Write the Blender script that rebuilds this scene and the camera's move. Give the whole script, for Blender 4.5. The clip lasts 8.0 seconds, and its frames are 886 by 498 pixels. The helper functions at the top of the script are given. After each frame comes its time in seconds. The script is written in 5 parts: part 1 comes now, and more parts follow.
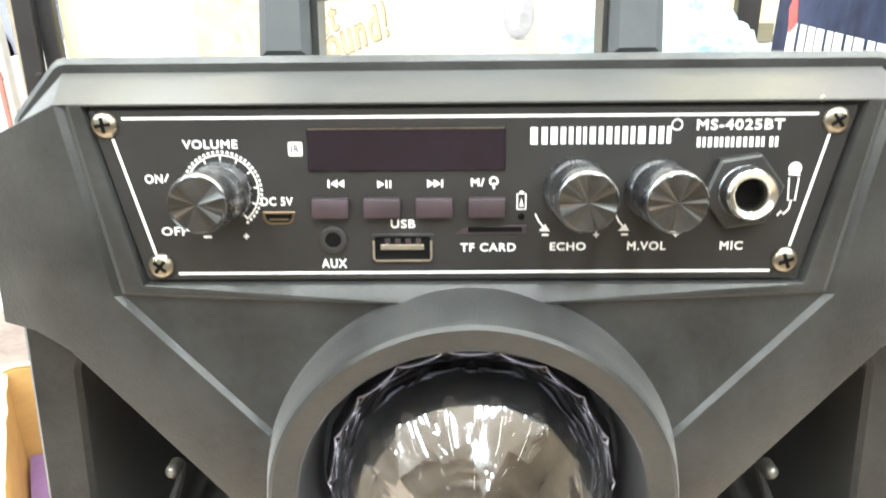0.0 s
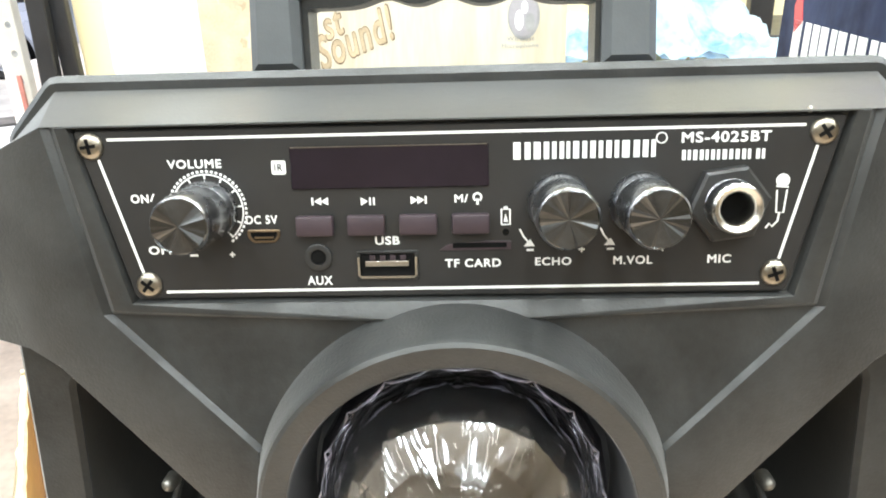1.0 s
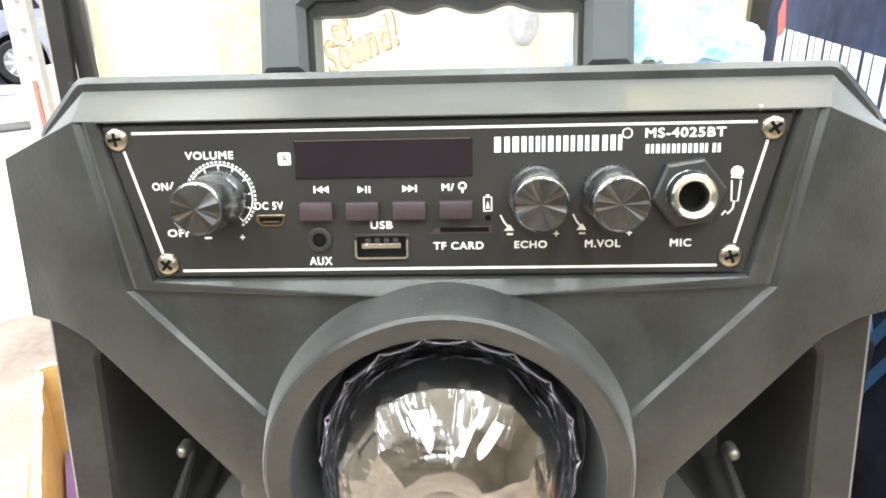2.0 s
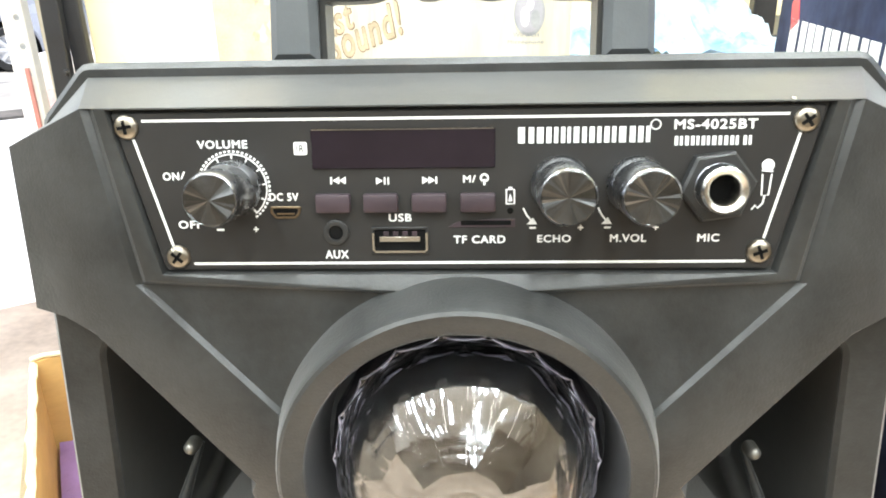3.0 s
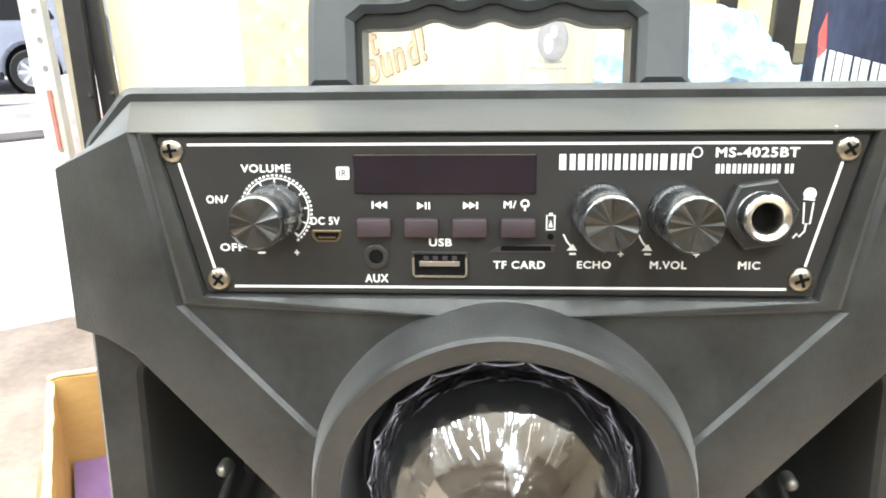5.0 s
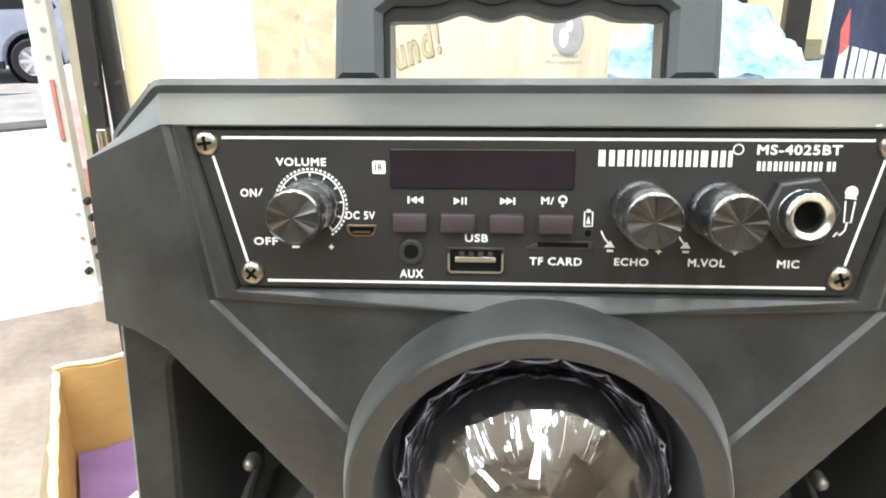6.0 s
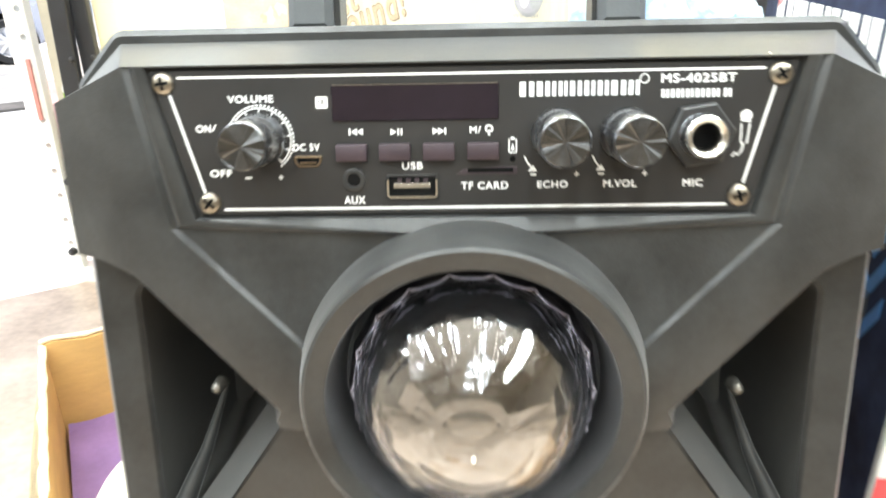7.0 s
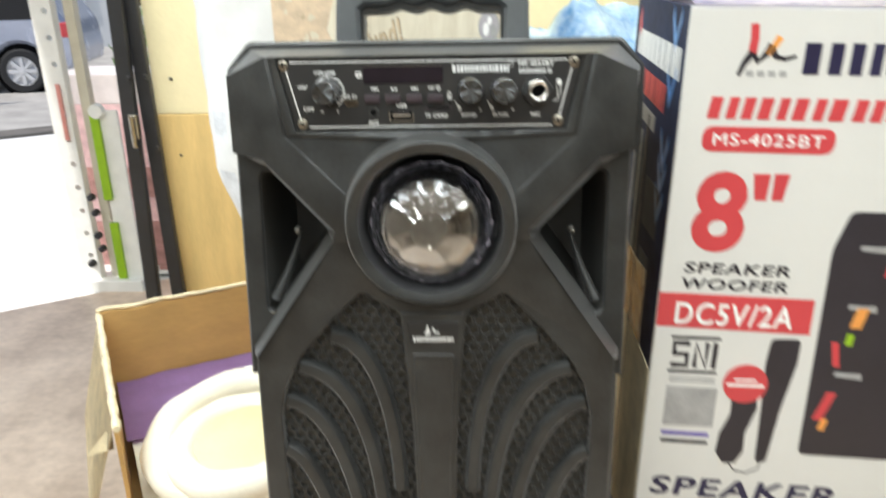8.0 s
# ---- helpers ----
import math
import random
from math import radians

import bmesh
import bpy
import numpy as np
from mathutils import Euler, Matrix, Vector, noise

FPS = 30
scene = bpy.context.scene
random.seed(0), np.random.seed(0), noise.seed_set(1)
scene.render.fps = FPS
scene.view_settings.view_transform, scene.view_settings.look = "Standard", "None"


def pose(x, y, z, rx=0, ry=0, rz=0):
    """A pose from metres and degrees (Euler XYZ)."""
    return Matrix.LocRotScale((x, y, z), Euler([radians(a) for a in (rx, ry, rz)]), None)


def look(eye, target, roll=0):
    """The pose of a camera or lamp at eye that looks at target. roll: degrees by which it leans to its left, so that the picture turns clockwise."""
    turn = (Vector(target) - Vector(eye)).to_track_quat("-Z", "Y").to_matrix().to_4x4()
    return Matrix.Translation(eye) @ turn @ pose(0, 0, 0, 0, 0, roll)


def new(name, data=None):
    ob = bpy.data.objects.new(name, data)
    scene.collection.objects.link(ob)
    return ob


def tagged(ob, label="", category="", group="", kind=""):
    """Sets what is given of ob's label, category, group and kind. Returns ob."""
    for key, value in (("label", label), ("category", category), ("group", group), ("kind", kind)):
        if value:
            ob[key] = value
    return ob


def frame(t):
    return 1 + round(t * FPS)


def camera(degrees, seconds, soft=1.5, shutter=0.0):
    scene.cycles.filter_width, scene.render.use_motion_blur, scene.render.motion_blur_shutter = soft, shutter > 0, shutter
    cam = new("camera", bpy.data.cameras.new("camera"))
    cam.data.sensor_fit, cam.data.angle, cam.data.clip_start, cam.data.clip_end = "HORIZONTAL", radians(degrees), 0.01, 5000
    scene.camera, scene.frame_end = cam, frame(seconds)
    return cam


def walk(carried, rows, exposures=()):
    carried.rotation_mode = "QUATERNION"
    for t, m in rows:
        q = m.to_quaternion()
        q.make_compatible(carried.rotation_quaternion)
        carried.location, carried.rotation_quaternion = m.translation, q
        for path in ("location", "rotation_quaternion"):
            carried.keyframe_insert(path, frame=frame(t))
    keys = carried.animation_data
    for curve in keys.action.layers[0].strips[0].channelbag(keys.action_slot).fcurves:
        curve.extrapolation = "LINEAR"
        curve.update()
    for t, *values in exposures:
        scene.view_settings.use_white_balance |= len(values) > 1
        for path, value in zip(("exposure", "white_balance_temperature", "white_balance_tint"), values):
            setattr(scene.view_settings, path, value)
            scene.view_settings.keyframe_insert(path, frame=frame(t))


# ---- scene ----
from mathutils.geometry import tessellate_polygon

# ---- camera and walk ----
cam = camera(61.4, 8.0, 1.8, 0.4)
H = 1.45                      # height of the control panel's top screws over the shop floor
LEAN_BACK = 8.0               # the speaker leans back by this much
SPK = pose(0, 0, H, -LEAN_BACK, 0, 0)
PATH = [
    (0, (-0.003, -0.192, 0.013), (-0.038, 1.753, -0.454), -0.5),
    (0.5, (0.0, -0.197, 0.024), (-0.078, 1.75, -0.425), -0.4),
    (1, (0.006, -0.19, 0.018), (-0.08, 1.75, -0.46), -1.5),
    (1.5, (0.008, -0.208, 0.014), (-0.08, 1.725, -0.492), -1.2),
    (1.7, (0.013, -0.213, 0.016), (-0.094, 1.730, -0.441), -1.5),
    (2.8, (0.009, -0.207, 0.018), (-0.105, 1.730, -0.466), -1.1),
    (3, (0.005, -0.206, 0.016), (-0.089, 1.732, -0.468), -0.9),
    (3.5, (0.002, -0.201, 0.014), (-0.087, 1.737, -0.473), -0.6),
    (4, (-0.001, -0.199, 0.013), (-0.094, 1.738, -0.477), -0.6),
    (4.5, (0.005, -0.2, 0.016), (-0.091, 1.74, -0.46), -0.7),
    (4.7, (0.002, -0.205, 0.018), (-0.119, 1.739, -0.436), -0.7),
    (5.8, (-0.011, -0.208, 0.012), (-0.139, 1.750, -0.371), -0.2),
    (6, (-0.013, -0.206, 0.017), (-0.139, 1.741, -0.423), -0.0),
    (6.5, (0.0, -0.193, 0.022), (-0.093, 1.755, -0.424), -0.7),
    (7, (0.003, -0.23, 0.007), (-0.089, 1.703, -0.497), -1.1),
    (7.2, (0.007, -0.281, 0.004), (-0.129, 1.653, -0.485), -1.2),
    (7.5, (0.018, -0.377, 0.0), (-0.108, 1.566, -0.461), -0.1),
    (7.6, (0.023, -0.406, 0.001), (-0.12, 1.544, -0.419), 0.4),
    (7.8, (0.027, -0.453, 0.005), (-0.123, 1.503, -0.387), -0.6),
    (8, (0.031, -0.487, -0.015), (-0.059, 1.465, -0.438), -0.7),
]
walk(cam, [(t, SPK @ look(eye, target, roll)) for t, eye, target, roll in PATH],
     [(0, 1.14), (0.5, 0.78), (1.0, 0.78), (1.5, 1.09), (3.5, 0.94), (4.5, 0.97), (6.0, 0.66), (6.5, 0.62), (7.0, 1.03), (7.2, 1.12), (7.35, 0.9), (7.6, 0.52), (7.8, 0.14), (8.0, 0.05)])

# ---- light ----
SUN_DIR = Vector((-0.55, -0.30, 0.78)).normalized()
sun = new("sun", bpy.data.lights.new("sun", "SUN"))
sun.data.energy, sun.data.angle, sun.data.color = 5.0, radians(0.6), (1.0, 0.96, 0.9)
sun.matrix_world = look((0, 0, 30), Vector((0, 0, 30)) - SUN_DIR)
world = bpy.data.worlds.new("sky")
scene.world = world
world.use_nodes = True
wn = world.node_tree.nodes
sky = wn.new("ShaderNodeTexSky")
sky.sky_type, sky.sun_disc = "NISHITA", False
sky.sun_elevation = math.asin(SUN_DIR.z)
sky.sun_rotation = math.atan2(SUN_DIR.x, SUN_DIR.y)
world.node_tree.links.new(sky.outputs[0], wn["Background"].inputs[0])
wn["Background"].inputs[1].default_value = 0.15
TUBE_WATTS = 9.8
CEIL = H + 1.35


# ---- materials ----
def material(name, base, rough=0.5, metal=0.0, vary=0.12, scale=30.0, bump=0.0, bump_scale=400.0, second=None, spec=0.5, coat=0.0, stretch=(1, 1, 1), coords="Object"):
    """A principled material with colour variation at two scales and a fine relief."""
    m = bpy.data.materials.new(name)
    m.use_nodes = True
    nt, n = m.node_tree, m.node_tree.nodes
    b = n["Principled BSDF"]
    b.inputs["Roughness"].default_value, b.inputs["Metallic"].default_value = rough, metal
    b.inputs["Specular IOR Level"].default_value, b.inputs["Coat Weight"].default_value = spec, coat
    tc = n.new("ShaderNodeTexCoord")
    mp = n.new("ShaderNodeMapping")
    mp.inputs["Scale"].default_value = stretch
    nt.links.new(tc.outputs[coords], mp.inputs[0])
    n1, n2 = n.new("ShaderNodeTexNoise"), n.new("ShaderNodeTexNoise")
    n1.inputs["Scale"].default_value, n1.inputs["Detail"].default_value = scale, 4
    n2.inputs["Scale"].default_value, n2.inputs["Detail"].default_value = scale * 9, 3
    mix = n.new("ShaderNodeMath")
    mix.operation = "MULTIPLY_ADD"
    mix.inputs[1].default_value = 0.35
    for k in (n1, n2):
        nt.links.new(mp.outputs[0], k.inputs["Vector"])
    nt.links.new(n2.outputs[0], mix.inputs[0])
    nt.links.new(n1.outputs[0], mix.inputs[2])
    ramp = n.new("ShaderNodeValToRGB")
    lo = [c * (1 - vary) for c in base]
    hi = [min(1, c * (1 + vary)) for c in (second or base)]
    ramp.color_ramp.elements[0].position, ramp.color_ramp.elements[1].position = 0.45, 0.9
    ramp.color_ramp.elements[0].color, ramp.color_ramp.elements[1].color = (*lo, 1), (*hi, 1)
    nt.links.new(mix.outputs[0], ramp.inputs[0])
    nt.links.new(ramp.outputs[0], b.inputs["Base Color"])
    rr = n.new("ShaderNodeMapRange")
    rr.inputs[3].default_value, rr.inputs[4].default_value = max(0, rough - 0.06), min(1, rough + 0.08)
    nt.links.new(n1.outputs[0], rr.inputs[0])
    nt.links.new(rr.outputs[0], b.inputs["Roughness"])
    if bump:
        n3, bp = n.new("ShaderNodeTexNoise"), n.new("ShaderNodeBump")
        n3.inputs["Scale"].default_value, n3.inputs["Detail"].default_value = bump_scale, 2
        bp.inputs["Strength"].default_value, bp.inputs["Distance"].default_value = bump, 0.3 / bump_scale
        nt.links.new(mp.outputs[0], n3.inputs["Vector"])
        nt.links.new(n3.outputs[0], bp.inputs["Height"])
        nt.links.new(bp.outputs[0], b.inputs["Normal"])
    return m


def glass(name, tint, rough=0.0):
    m = bpy.data.materials.new(name)
    m.use_nodes = True
    b = m.node_tree.nodes["Principled BSDF"]
    b.inputs["Base Color"].default_value, b.inputs["Roughness"].default_value = (*tint, 1), rough
    b.inputs["Transmission Weight"].default_value, b.inputs["IOR"].default_value = 1.0, 1.49
    return m


PLASTIC = material("black_textured_plastic", (0.022, 0.0225, 0.0219), 0.36, vary=0.45, scale=40, bump=0.35, bump_scale=1150, spec=0.5)
PLASTIC.node_tree.nodes["Principled BSDF"].inputs["Sheen Weight"].default_value = 0.27      # sheen added to brighten bevel and ring seen edge-on
PLASTIC.node_tree.nodes["Principled BSDF"].inputs["Sheen Roughness"].default_value = 0.4
PLASTIC_DARK = material("black_plastic_cavity", (0.062, 0.060, 0.056), 0.5, vary=0.15, scale=25, bump=0.2, bump_scale=900)
PLASTIC_GREY = material("grey_plastic_handle", (0.098, 0.104, 0.109), 0.5, vary=0.12, scale=22, bump=0.3, bump_scale=1200)
PANEL = material("black_panel_sheet", (0.023, 0.022, 0.0215), 0.36, vary=0.12, scale=26, bump=0.08, bump_scale=1800, spec=0.35)
PRINT = material("white_print", (0.78, 0.78, 0.77), 0.6, vary=0.06, scale=200)
DISPLAY = material("smoked_display_window", (0.013, 0.009, 0.013), 0.2, vary=0.2, scale=30, spec=0.3)
NUT = material("black_moulded_nylon", (0.020, 0.020, 0.020), 0.4, vary=0.15, scale=60, bump=0.15, bump_scale=1500)
BUTTON = material("plum_black_rubber", (0.034, 0.021, 0.027), 0.5, vary=0.15, scale=60, bump=0.2, bump_scale=1500)
STEEL = material("zinc_screw_steel", (0.33, 0.30, 0.25), 0.3, 1.0, vary=0.2, scale=300, bump=0.2, bump_scale=900)
CHROME = material("chrome", (0.64, 0.62, 0.58), 0.22, 1.0, vary=0.08, scale=300)
KNOB_SIDE = material("black_chrome_knob", (0.30, 0.305, 0.32), 0.26, 1.0, vary=0.12, scale=120)
KNOB_CAP = material("turned_aluminium_cap", (0.135, 0.14, 0.147), 0.22, 1.0, vary=0.1, scale=300)
for_cap = KNOB_CAP.node_tree
turned = for_cap.nodes.new("ShaderNodeTangent")
turned.direction_type, turned.axis = "RADIAL", "Y"
for_cap.links.new(turned.outputs[0], for_cap.nodes["Principled BSDF"].inputs["Tangent"])
for_cap.nodes["Principled BSDF"].inputs["Anisotropic"].default_value = 0.7
for_cap.nodes["Principled BSDF"].inputs["Anisotropic Rotation"].default_value = 0.25
DULL = material("dull_grey_screw", (0.22, 0.21, 0.19), 0.4, 0.8, vary=0.2, scale=300)
BRASS = material("tarnished_brass", (0.20, 0.15, 0.10), 0.4, 1.0, vary=0.25, scale=300)
WELL = material("dark_glossy_well", (0.055, 0.054, 0.056), 0.45, vary=0.2, scale=40, spec=0.3)
CLOTH = material("dark_brown_speaker_cloth", (0.062, 0.054, 0.043), 0.9, vary=0.3, scale=300, bump=0.5, bump_scale=2500)
BLACK = material("black_socket", (0.004, 0.004, 0.004), 0.7, vary=0.3, scale=90, spec=0.1)
BAGGY = material("white_plastic_sack", (0.80, 0.82, 0.84), 0.32, vary=0.05, scale=8, bump=0.4, bump_scale=28)
CREAM = material("cream_painted_plaster", (0.80, 0.70, 0.44), 0.7, vary=0.07, scale=4, bump=0.2, bump_scale=60)
TAN = material("tan_board", (0.70, 0.49, 0.20), 0.6, vary=0.12, scale=5, bump=0.2, bump_scale=60, stretch=(6, 6, 1))
CARDBOARD = material("brown_cardboard", (0.50, 0.30, 0.105), 0.8, vary=0.14, scale=7, bump=0.3, bump_scale=200, stretch=(1, 1, 3))
PALE_CARD = material("pale_torn_and_lit_card", (0.76, 0.65, 0.44), 0.85, vary=0.2, scale=40, bump=0.6, bump_scale=180)
BOXWHITE = material("white_printed_board", (0.69, 0.69, 0.67), 0.42, vary=0.03, scale=6, bump=0.1, bump_scale=120)
RED = material("red_ink", (0.60, 0.06, 0.07), 0.4, vary=0.06, scale=20)
INK = material("dark_ink", (0.025, 0.022, 0.03), 0.4, vary=0.15, scale=20)
NAVYINK = material("navy_ink", (0.02, 0.018, 0.06), 0.4, vary=0.15, scale=20)
GREYINK = material("grey_ink", (0.36, 0.36, 0.36), 0.5, vary=0.2, scale=60)
WHITEINK = material("white_ink", (0.85, 0.85, 0.84), 0.45, vary=0.05, scale=30)
PALE_RED = material("pale_red_strip", (0.72, 0.30, 0.26), 0.5, vary=0.15, scale=20)
PURPLEINK = material("violet_ink", (0.16, 0.12, 0.42), 0.45, vary=0.1, scale=30)
ORANGEINK = material("orange_ink", (0.80, 0.34, 0.08), 0.45, vary=0.1, scale=30)
NAVY = material("navy_printed_side", (0.024, 0.027, 0.055), 0.6, spec=0.06, vary=0.5, scale=9, second=(0.034, 0.044, 0.085), bump=0.15, bump_scale=60)
SKYINK = material("bright_blue_ink", (0.05, 0.24, 0.60), 0.32, vary=0.2, scale=30)
FANBOX = material("cream_printed_carton", (0.60, 0.53, 0.40), 0.45, vary=0.07, scale=9, second=(0.70, 0.65, 0.53), stretch=(5, 1, 0.6), bump=0.1, bump_scale=80)
FANGREY = material("pale_grey_ink", (0.40, 0.38, 0.41), 0.5, vary=0.1, scale=60)
GOLD2 = material("pale_tan_ink", (0.66, 0.52, 0.37), 0.5, vary=0.2, scale=60)
BROWNINK = material("brown_ink", (0.20, 0.14, 0.09), 0.5, vary=0.2, scale=60)
GOLD = material("gold_brown_ink", (0.53, 0.42, 0.28), 0.5, vary=0.25, scale=60)
BLUEBAG = material("blue_plastic_sheet", (0.06, 0.30, 0.66), 0.3, vary=0.1, scale=14, second=(0.80, 0.90, 0.92), bump=0.3, bump_scale=60)
BLACKSTEEL = material("black_painted_steel", (0.018, 0.018, 0.02), 0.4, vary=0.25, scale=20, bump=0.15, bump_scale=200)
WHITESTEEL = material("white_painted_steel", (0.86, 0.86, 0.83), 0.4, vary=0.06, scale=12)
BEIGESTEEL = material("beige_painted_steel", (0.62, 0.58, 0.47), 0.45, vary=0.08, scale=12)
GREEN = material("lime_green_plastic", (0.30, 0.52, 0.015), 0.35, vary=0.1, scale=20)
PINK = material("pink_packaging", (0.80, 0.55, 0.56), 0.5, vary=0.25, scale=14)
MAROON = material("maroon_packaging", (0.46, 0.25, 0.23), 0.5, vary=0.35, scale=18)
PALE = material("pale_packaging", (0.78, 0.72, 0.72), 0.45, vary=0.08, scale=14)
PURPLE = material("purple_sheet", (0.40, 0.24, 0.50), 0.5, vary=0.12, scale=12, bump=0.2, bump_scale=60)
FOAM = material("cream_foam_tube", (0.90, 0.85, 0.72), 0.7, vary=0.06, scale=20, bump=0.3, bump_scale=140)
PAD = material("straw_coloured_pad", (0.80, 0.68, 0.40), 0.75, vary=0.08, scale=14, bump=0.3, bump_scale=160)
FLOOR = material("brown_grey_floor_tile", (0.66, 0.49, 0.36), 0.32, vary=0.22, scale=3, second=(0.76, 0.61, 0.48), bump=0.1, bump_scale=40)
FORECOURT = material("pale_concrete", (0.72, 0.72, 0.71), 0.8, vary=0.05, scale=2, bump=0.2, bump_scale=30)
ASPHALT = material("grey_asphalt", (0.36, 0.345, 0.325), 0.85, vary=0.2, scale=2.5, bump=0.4, bump_scale=60)
KERB = material("dark_kerb_stone", (0.12, 0.11, 0.10), 0.85, vary=0.35, scale=4, bump=0.4, bump_scale=40)
WALLMAT = material("buff_wall", (0.26, 0.22, 0.175), 0.8, vary=0.1, scale=1.5, second=(0.34, 0.30, 0.245), bump=0.1, bump_scale=40)
CEILMAT = material("white_ceiling", (0.74, 0.73, 0.70), 0.85, vary=0.04, scale=2)
WOOD = material("table_wood", (0.34, 0.20, 0.09), 0.5, vary=0.25, scale=5, stretch=(1, 8, 8), bump=0.2, bump_scale=50)
CARPAINT = material("blue_grey_car_paint", (0.44, 0.47, 0.57), 0.25, 0.3, vary=0.08, scale=3, coat=0.6)
CARGLASS = material("dark_car_glass", (0.01, 0.011, 0.013), 0.06, vary=0.2, scale=3)
RUBBER = material("tyre_rubber", (0.02, 0.02, 0.021), 0.8, vary=0.2, scale=20)
ALLOY = material("alloy_wheel", (0.75, 0.75, 0.76), 0.4, 0.4, vary=0.1, scale=10)
LEAF = material("green_leaves", (0.10, 0.22, 0.03), 0.5, vary=0.4, scale=6)
DOME = glass("clear_violet_acrylic", (0.97, 0.96, 0.975))
MIRROR = material("silvered_reflector", (0.38, 0.405, 0.42), 0.04, 1.0, vary=0.12, scale=60)
RIM = material("lavender_acrylic_edge", (0.15, 0.14, 0.16), 0.13, 0.85, vary=0.2, scale=200)
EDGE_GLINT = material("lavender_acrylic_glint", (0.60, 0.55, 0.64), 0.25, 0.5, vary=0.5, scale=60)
LED = material("led_lens", (0.75, 0.72, 0.62), 0.15, vary=0.05, scale=100)


# ---- building helpers ----
def part(name, bm, mat, parent=None, label="", smooth=None):
    """Links a bmesh as one mesh object under a thing or a part."""
    bmesh.ops.recalc_face_normals(bm, faces=bm.faces[:])
    me = bpy.data.meshes.new(name)
    if smooth is not None:
        for f in bm.faces:
            f.smooth = True
        for e in bm.edges:
            if len(e.link_faces) == 2 and e.calc_face_angle(0) > radians(smooth):
                e.smooth = False
    bm.to_mesh(me)
    bm.free()
    me.materials.append(mat)
    ob = new(name, me)
    if parent:
        ob.parent = parent
    if label:
        ob["label"] = label
    return ob


def thing(name, label, category, m=None, group=""):
    ob = tagged(new(name), label, category, group)
    if m is not None:
        ob.matrix_basis = m
    return ob


def box_bm(x0, x1, y0, y1, z0, z1, bevel=0.0, seg=2, bm=None):
    bm = bm or bmesh.new()
    r = bmesh.ops.create_cube(bm, size=1)
    bmesh.ops.transform(bm, matrix=Matrix.Translation(((x0 + x1) / 2, (y0 + y1) / 2, (z0 + z1) / 2)) @ Matrix.Diagonal((x1 - x0, y1 - y0, z1 - z0, 1)), verts=r["verts"])
    if bevel:
        bmesh.ops.bevel(bm, geom=list({e for v in r["verts"] for e in v.link_edges}), offset=bevel, segments=seg, affect="EDGES", profile=0.5)
    return bm


def lathe(profile, cx=0.0, cz=0.0, steps=48, bm=None, closed=False):
    """Turns (radius, y) points about the y axis through (cx, cz)."""
    bm = bm or bmesh.new()
    rings = []
    for r, y in profile:
        if r < 1e-7:
            rings.append([bm.verts.new((cx, y, cz))])
        else:
            rings.append([bm.verts.new((cx + r * math.cos(2 * math.pi * i / steps), y, cz + r * math.sin(2 * math.pi * i / steps))) for i in range(steps)])
    for a, b in zip(rings, rings[1:]):
        for i in range(steps):
            j = (i + 1) % steps
            if len(a) == 1 and len(b) > 1:
                bm.faces.new((a[0], b[i], b[j]))
            elif len(b) == 1 and len(a) > 1:
                bm.faces.new((a[i], a[j], b[0]))
            elif len(a) > 1:
                bm.faces.new((a[i], a[j], b[j], b[i]))
    return bm


def inset_outline(pts, d):
    """The outline (x, z) moved inwards by d, corner by corner."""
    n = len(pts)
    area = sum(pts[i][0] * pts[(i + 1) % n][1] - pts[(i + 1) % n][0] * pts[i][1] for i in range(n))
    s = 1 if area > 0 else -1
    out = []
    for i in range(n):
        a, b, c = Vector(pts[i - 1]), Vector(pts[i]), Vector(pts[(i + 1) % n])
        u, v = (b - a).normalized(), (c - b).normalized()
        nu, nv = Vector((-u.y, u.x)) * s, Vector((-v.y, v.x)) * s
        k = nu + nv
        k = k / max(0.25, k.length_squared / 2)
        out.append(tuple(b + k * d))
    return out


def plate(outer, holes=(), yf=0.0, yb=0.01, chamfer=0.0, hole_chamfer=0.0, bm=None):
    """A plate in x and z with holes through it, its front at yf, its back at yb, and bevelled front edges."""
    bm = bm or bmesh.new()
    front, sides = [], []
    for k, loop in enumerate([outer, *holes]):
        c = hole_chamfer if k else chamfer
        rim = inset_outline(loop, c if not k else -c) if c else loop
        a = [bm.verts.new((x, yf, z)) for x, z in rim]
        front.append(a)
        prev = a
        if c:
            step = [bm.verts.new((x, yf + c, z)) for x, z in loop]
            sides.append((prev, step))
            prev = step
        sides.append((prev, [bm.verts.new((x, yb, z)) for x, z in loop]))
    flat = [v for loop in front for v in loop]
    for tri in tessellate_polygon([[Vector((v.co.x, v.co.z, 0)) for v in loop] for loop in front]):
        try:
            bm.faces.new([flat[i] for i in tri])
        except ValueError:
            pass
    for a, b in sides:
        n = len(a)
        for i in range(n):
            j = (i + 1) % n
            bm.faces.new((a[i], a[j], b[j], b[i]))
    return bm


def rounded(pts, r, steps=4):
    """An outline with its corners rounded by r."""
    out, n = [], len(pts)
    for i in range(n):
        a, b, c = Vector(pts[i - 1]), Vector(pts[i]), Vector(pts[(i + 1) % n])
        d1, d2 = (a - b), (c - b)
        k = min(r, d1.length * 0.45, d2.length * 0.45)
        p, q = b + d1.normalized() * k, b + d2.normalized() * k
        for s in range(steps + 1):
            t = s / steps
            out.append(tuple(p * (1 - t) ** 2 + b * 2 * t * (1 - t) + q * t ** 2))
    return out


def rect(x0, x1, z0, z1):
    return [(x0, z0), (x1, z0), (x1, z1), (x0, z1)]


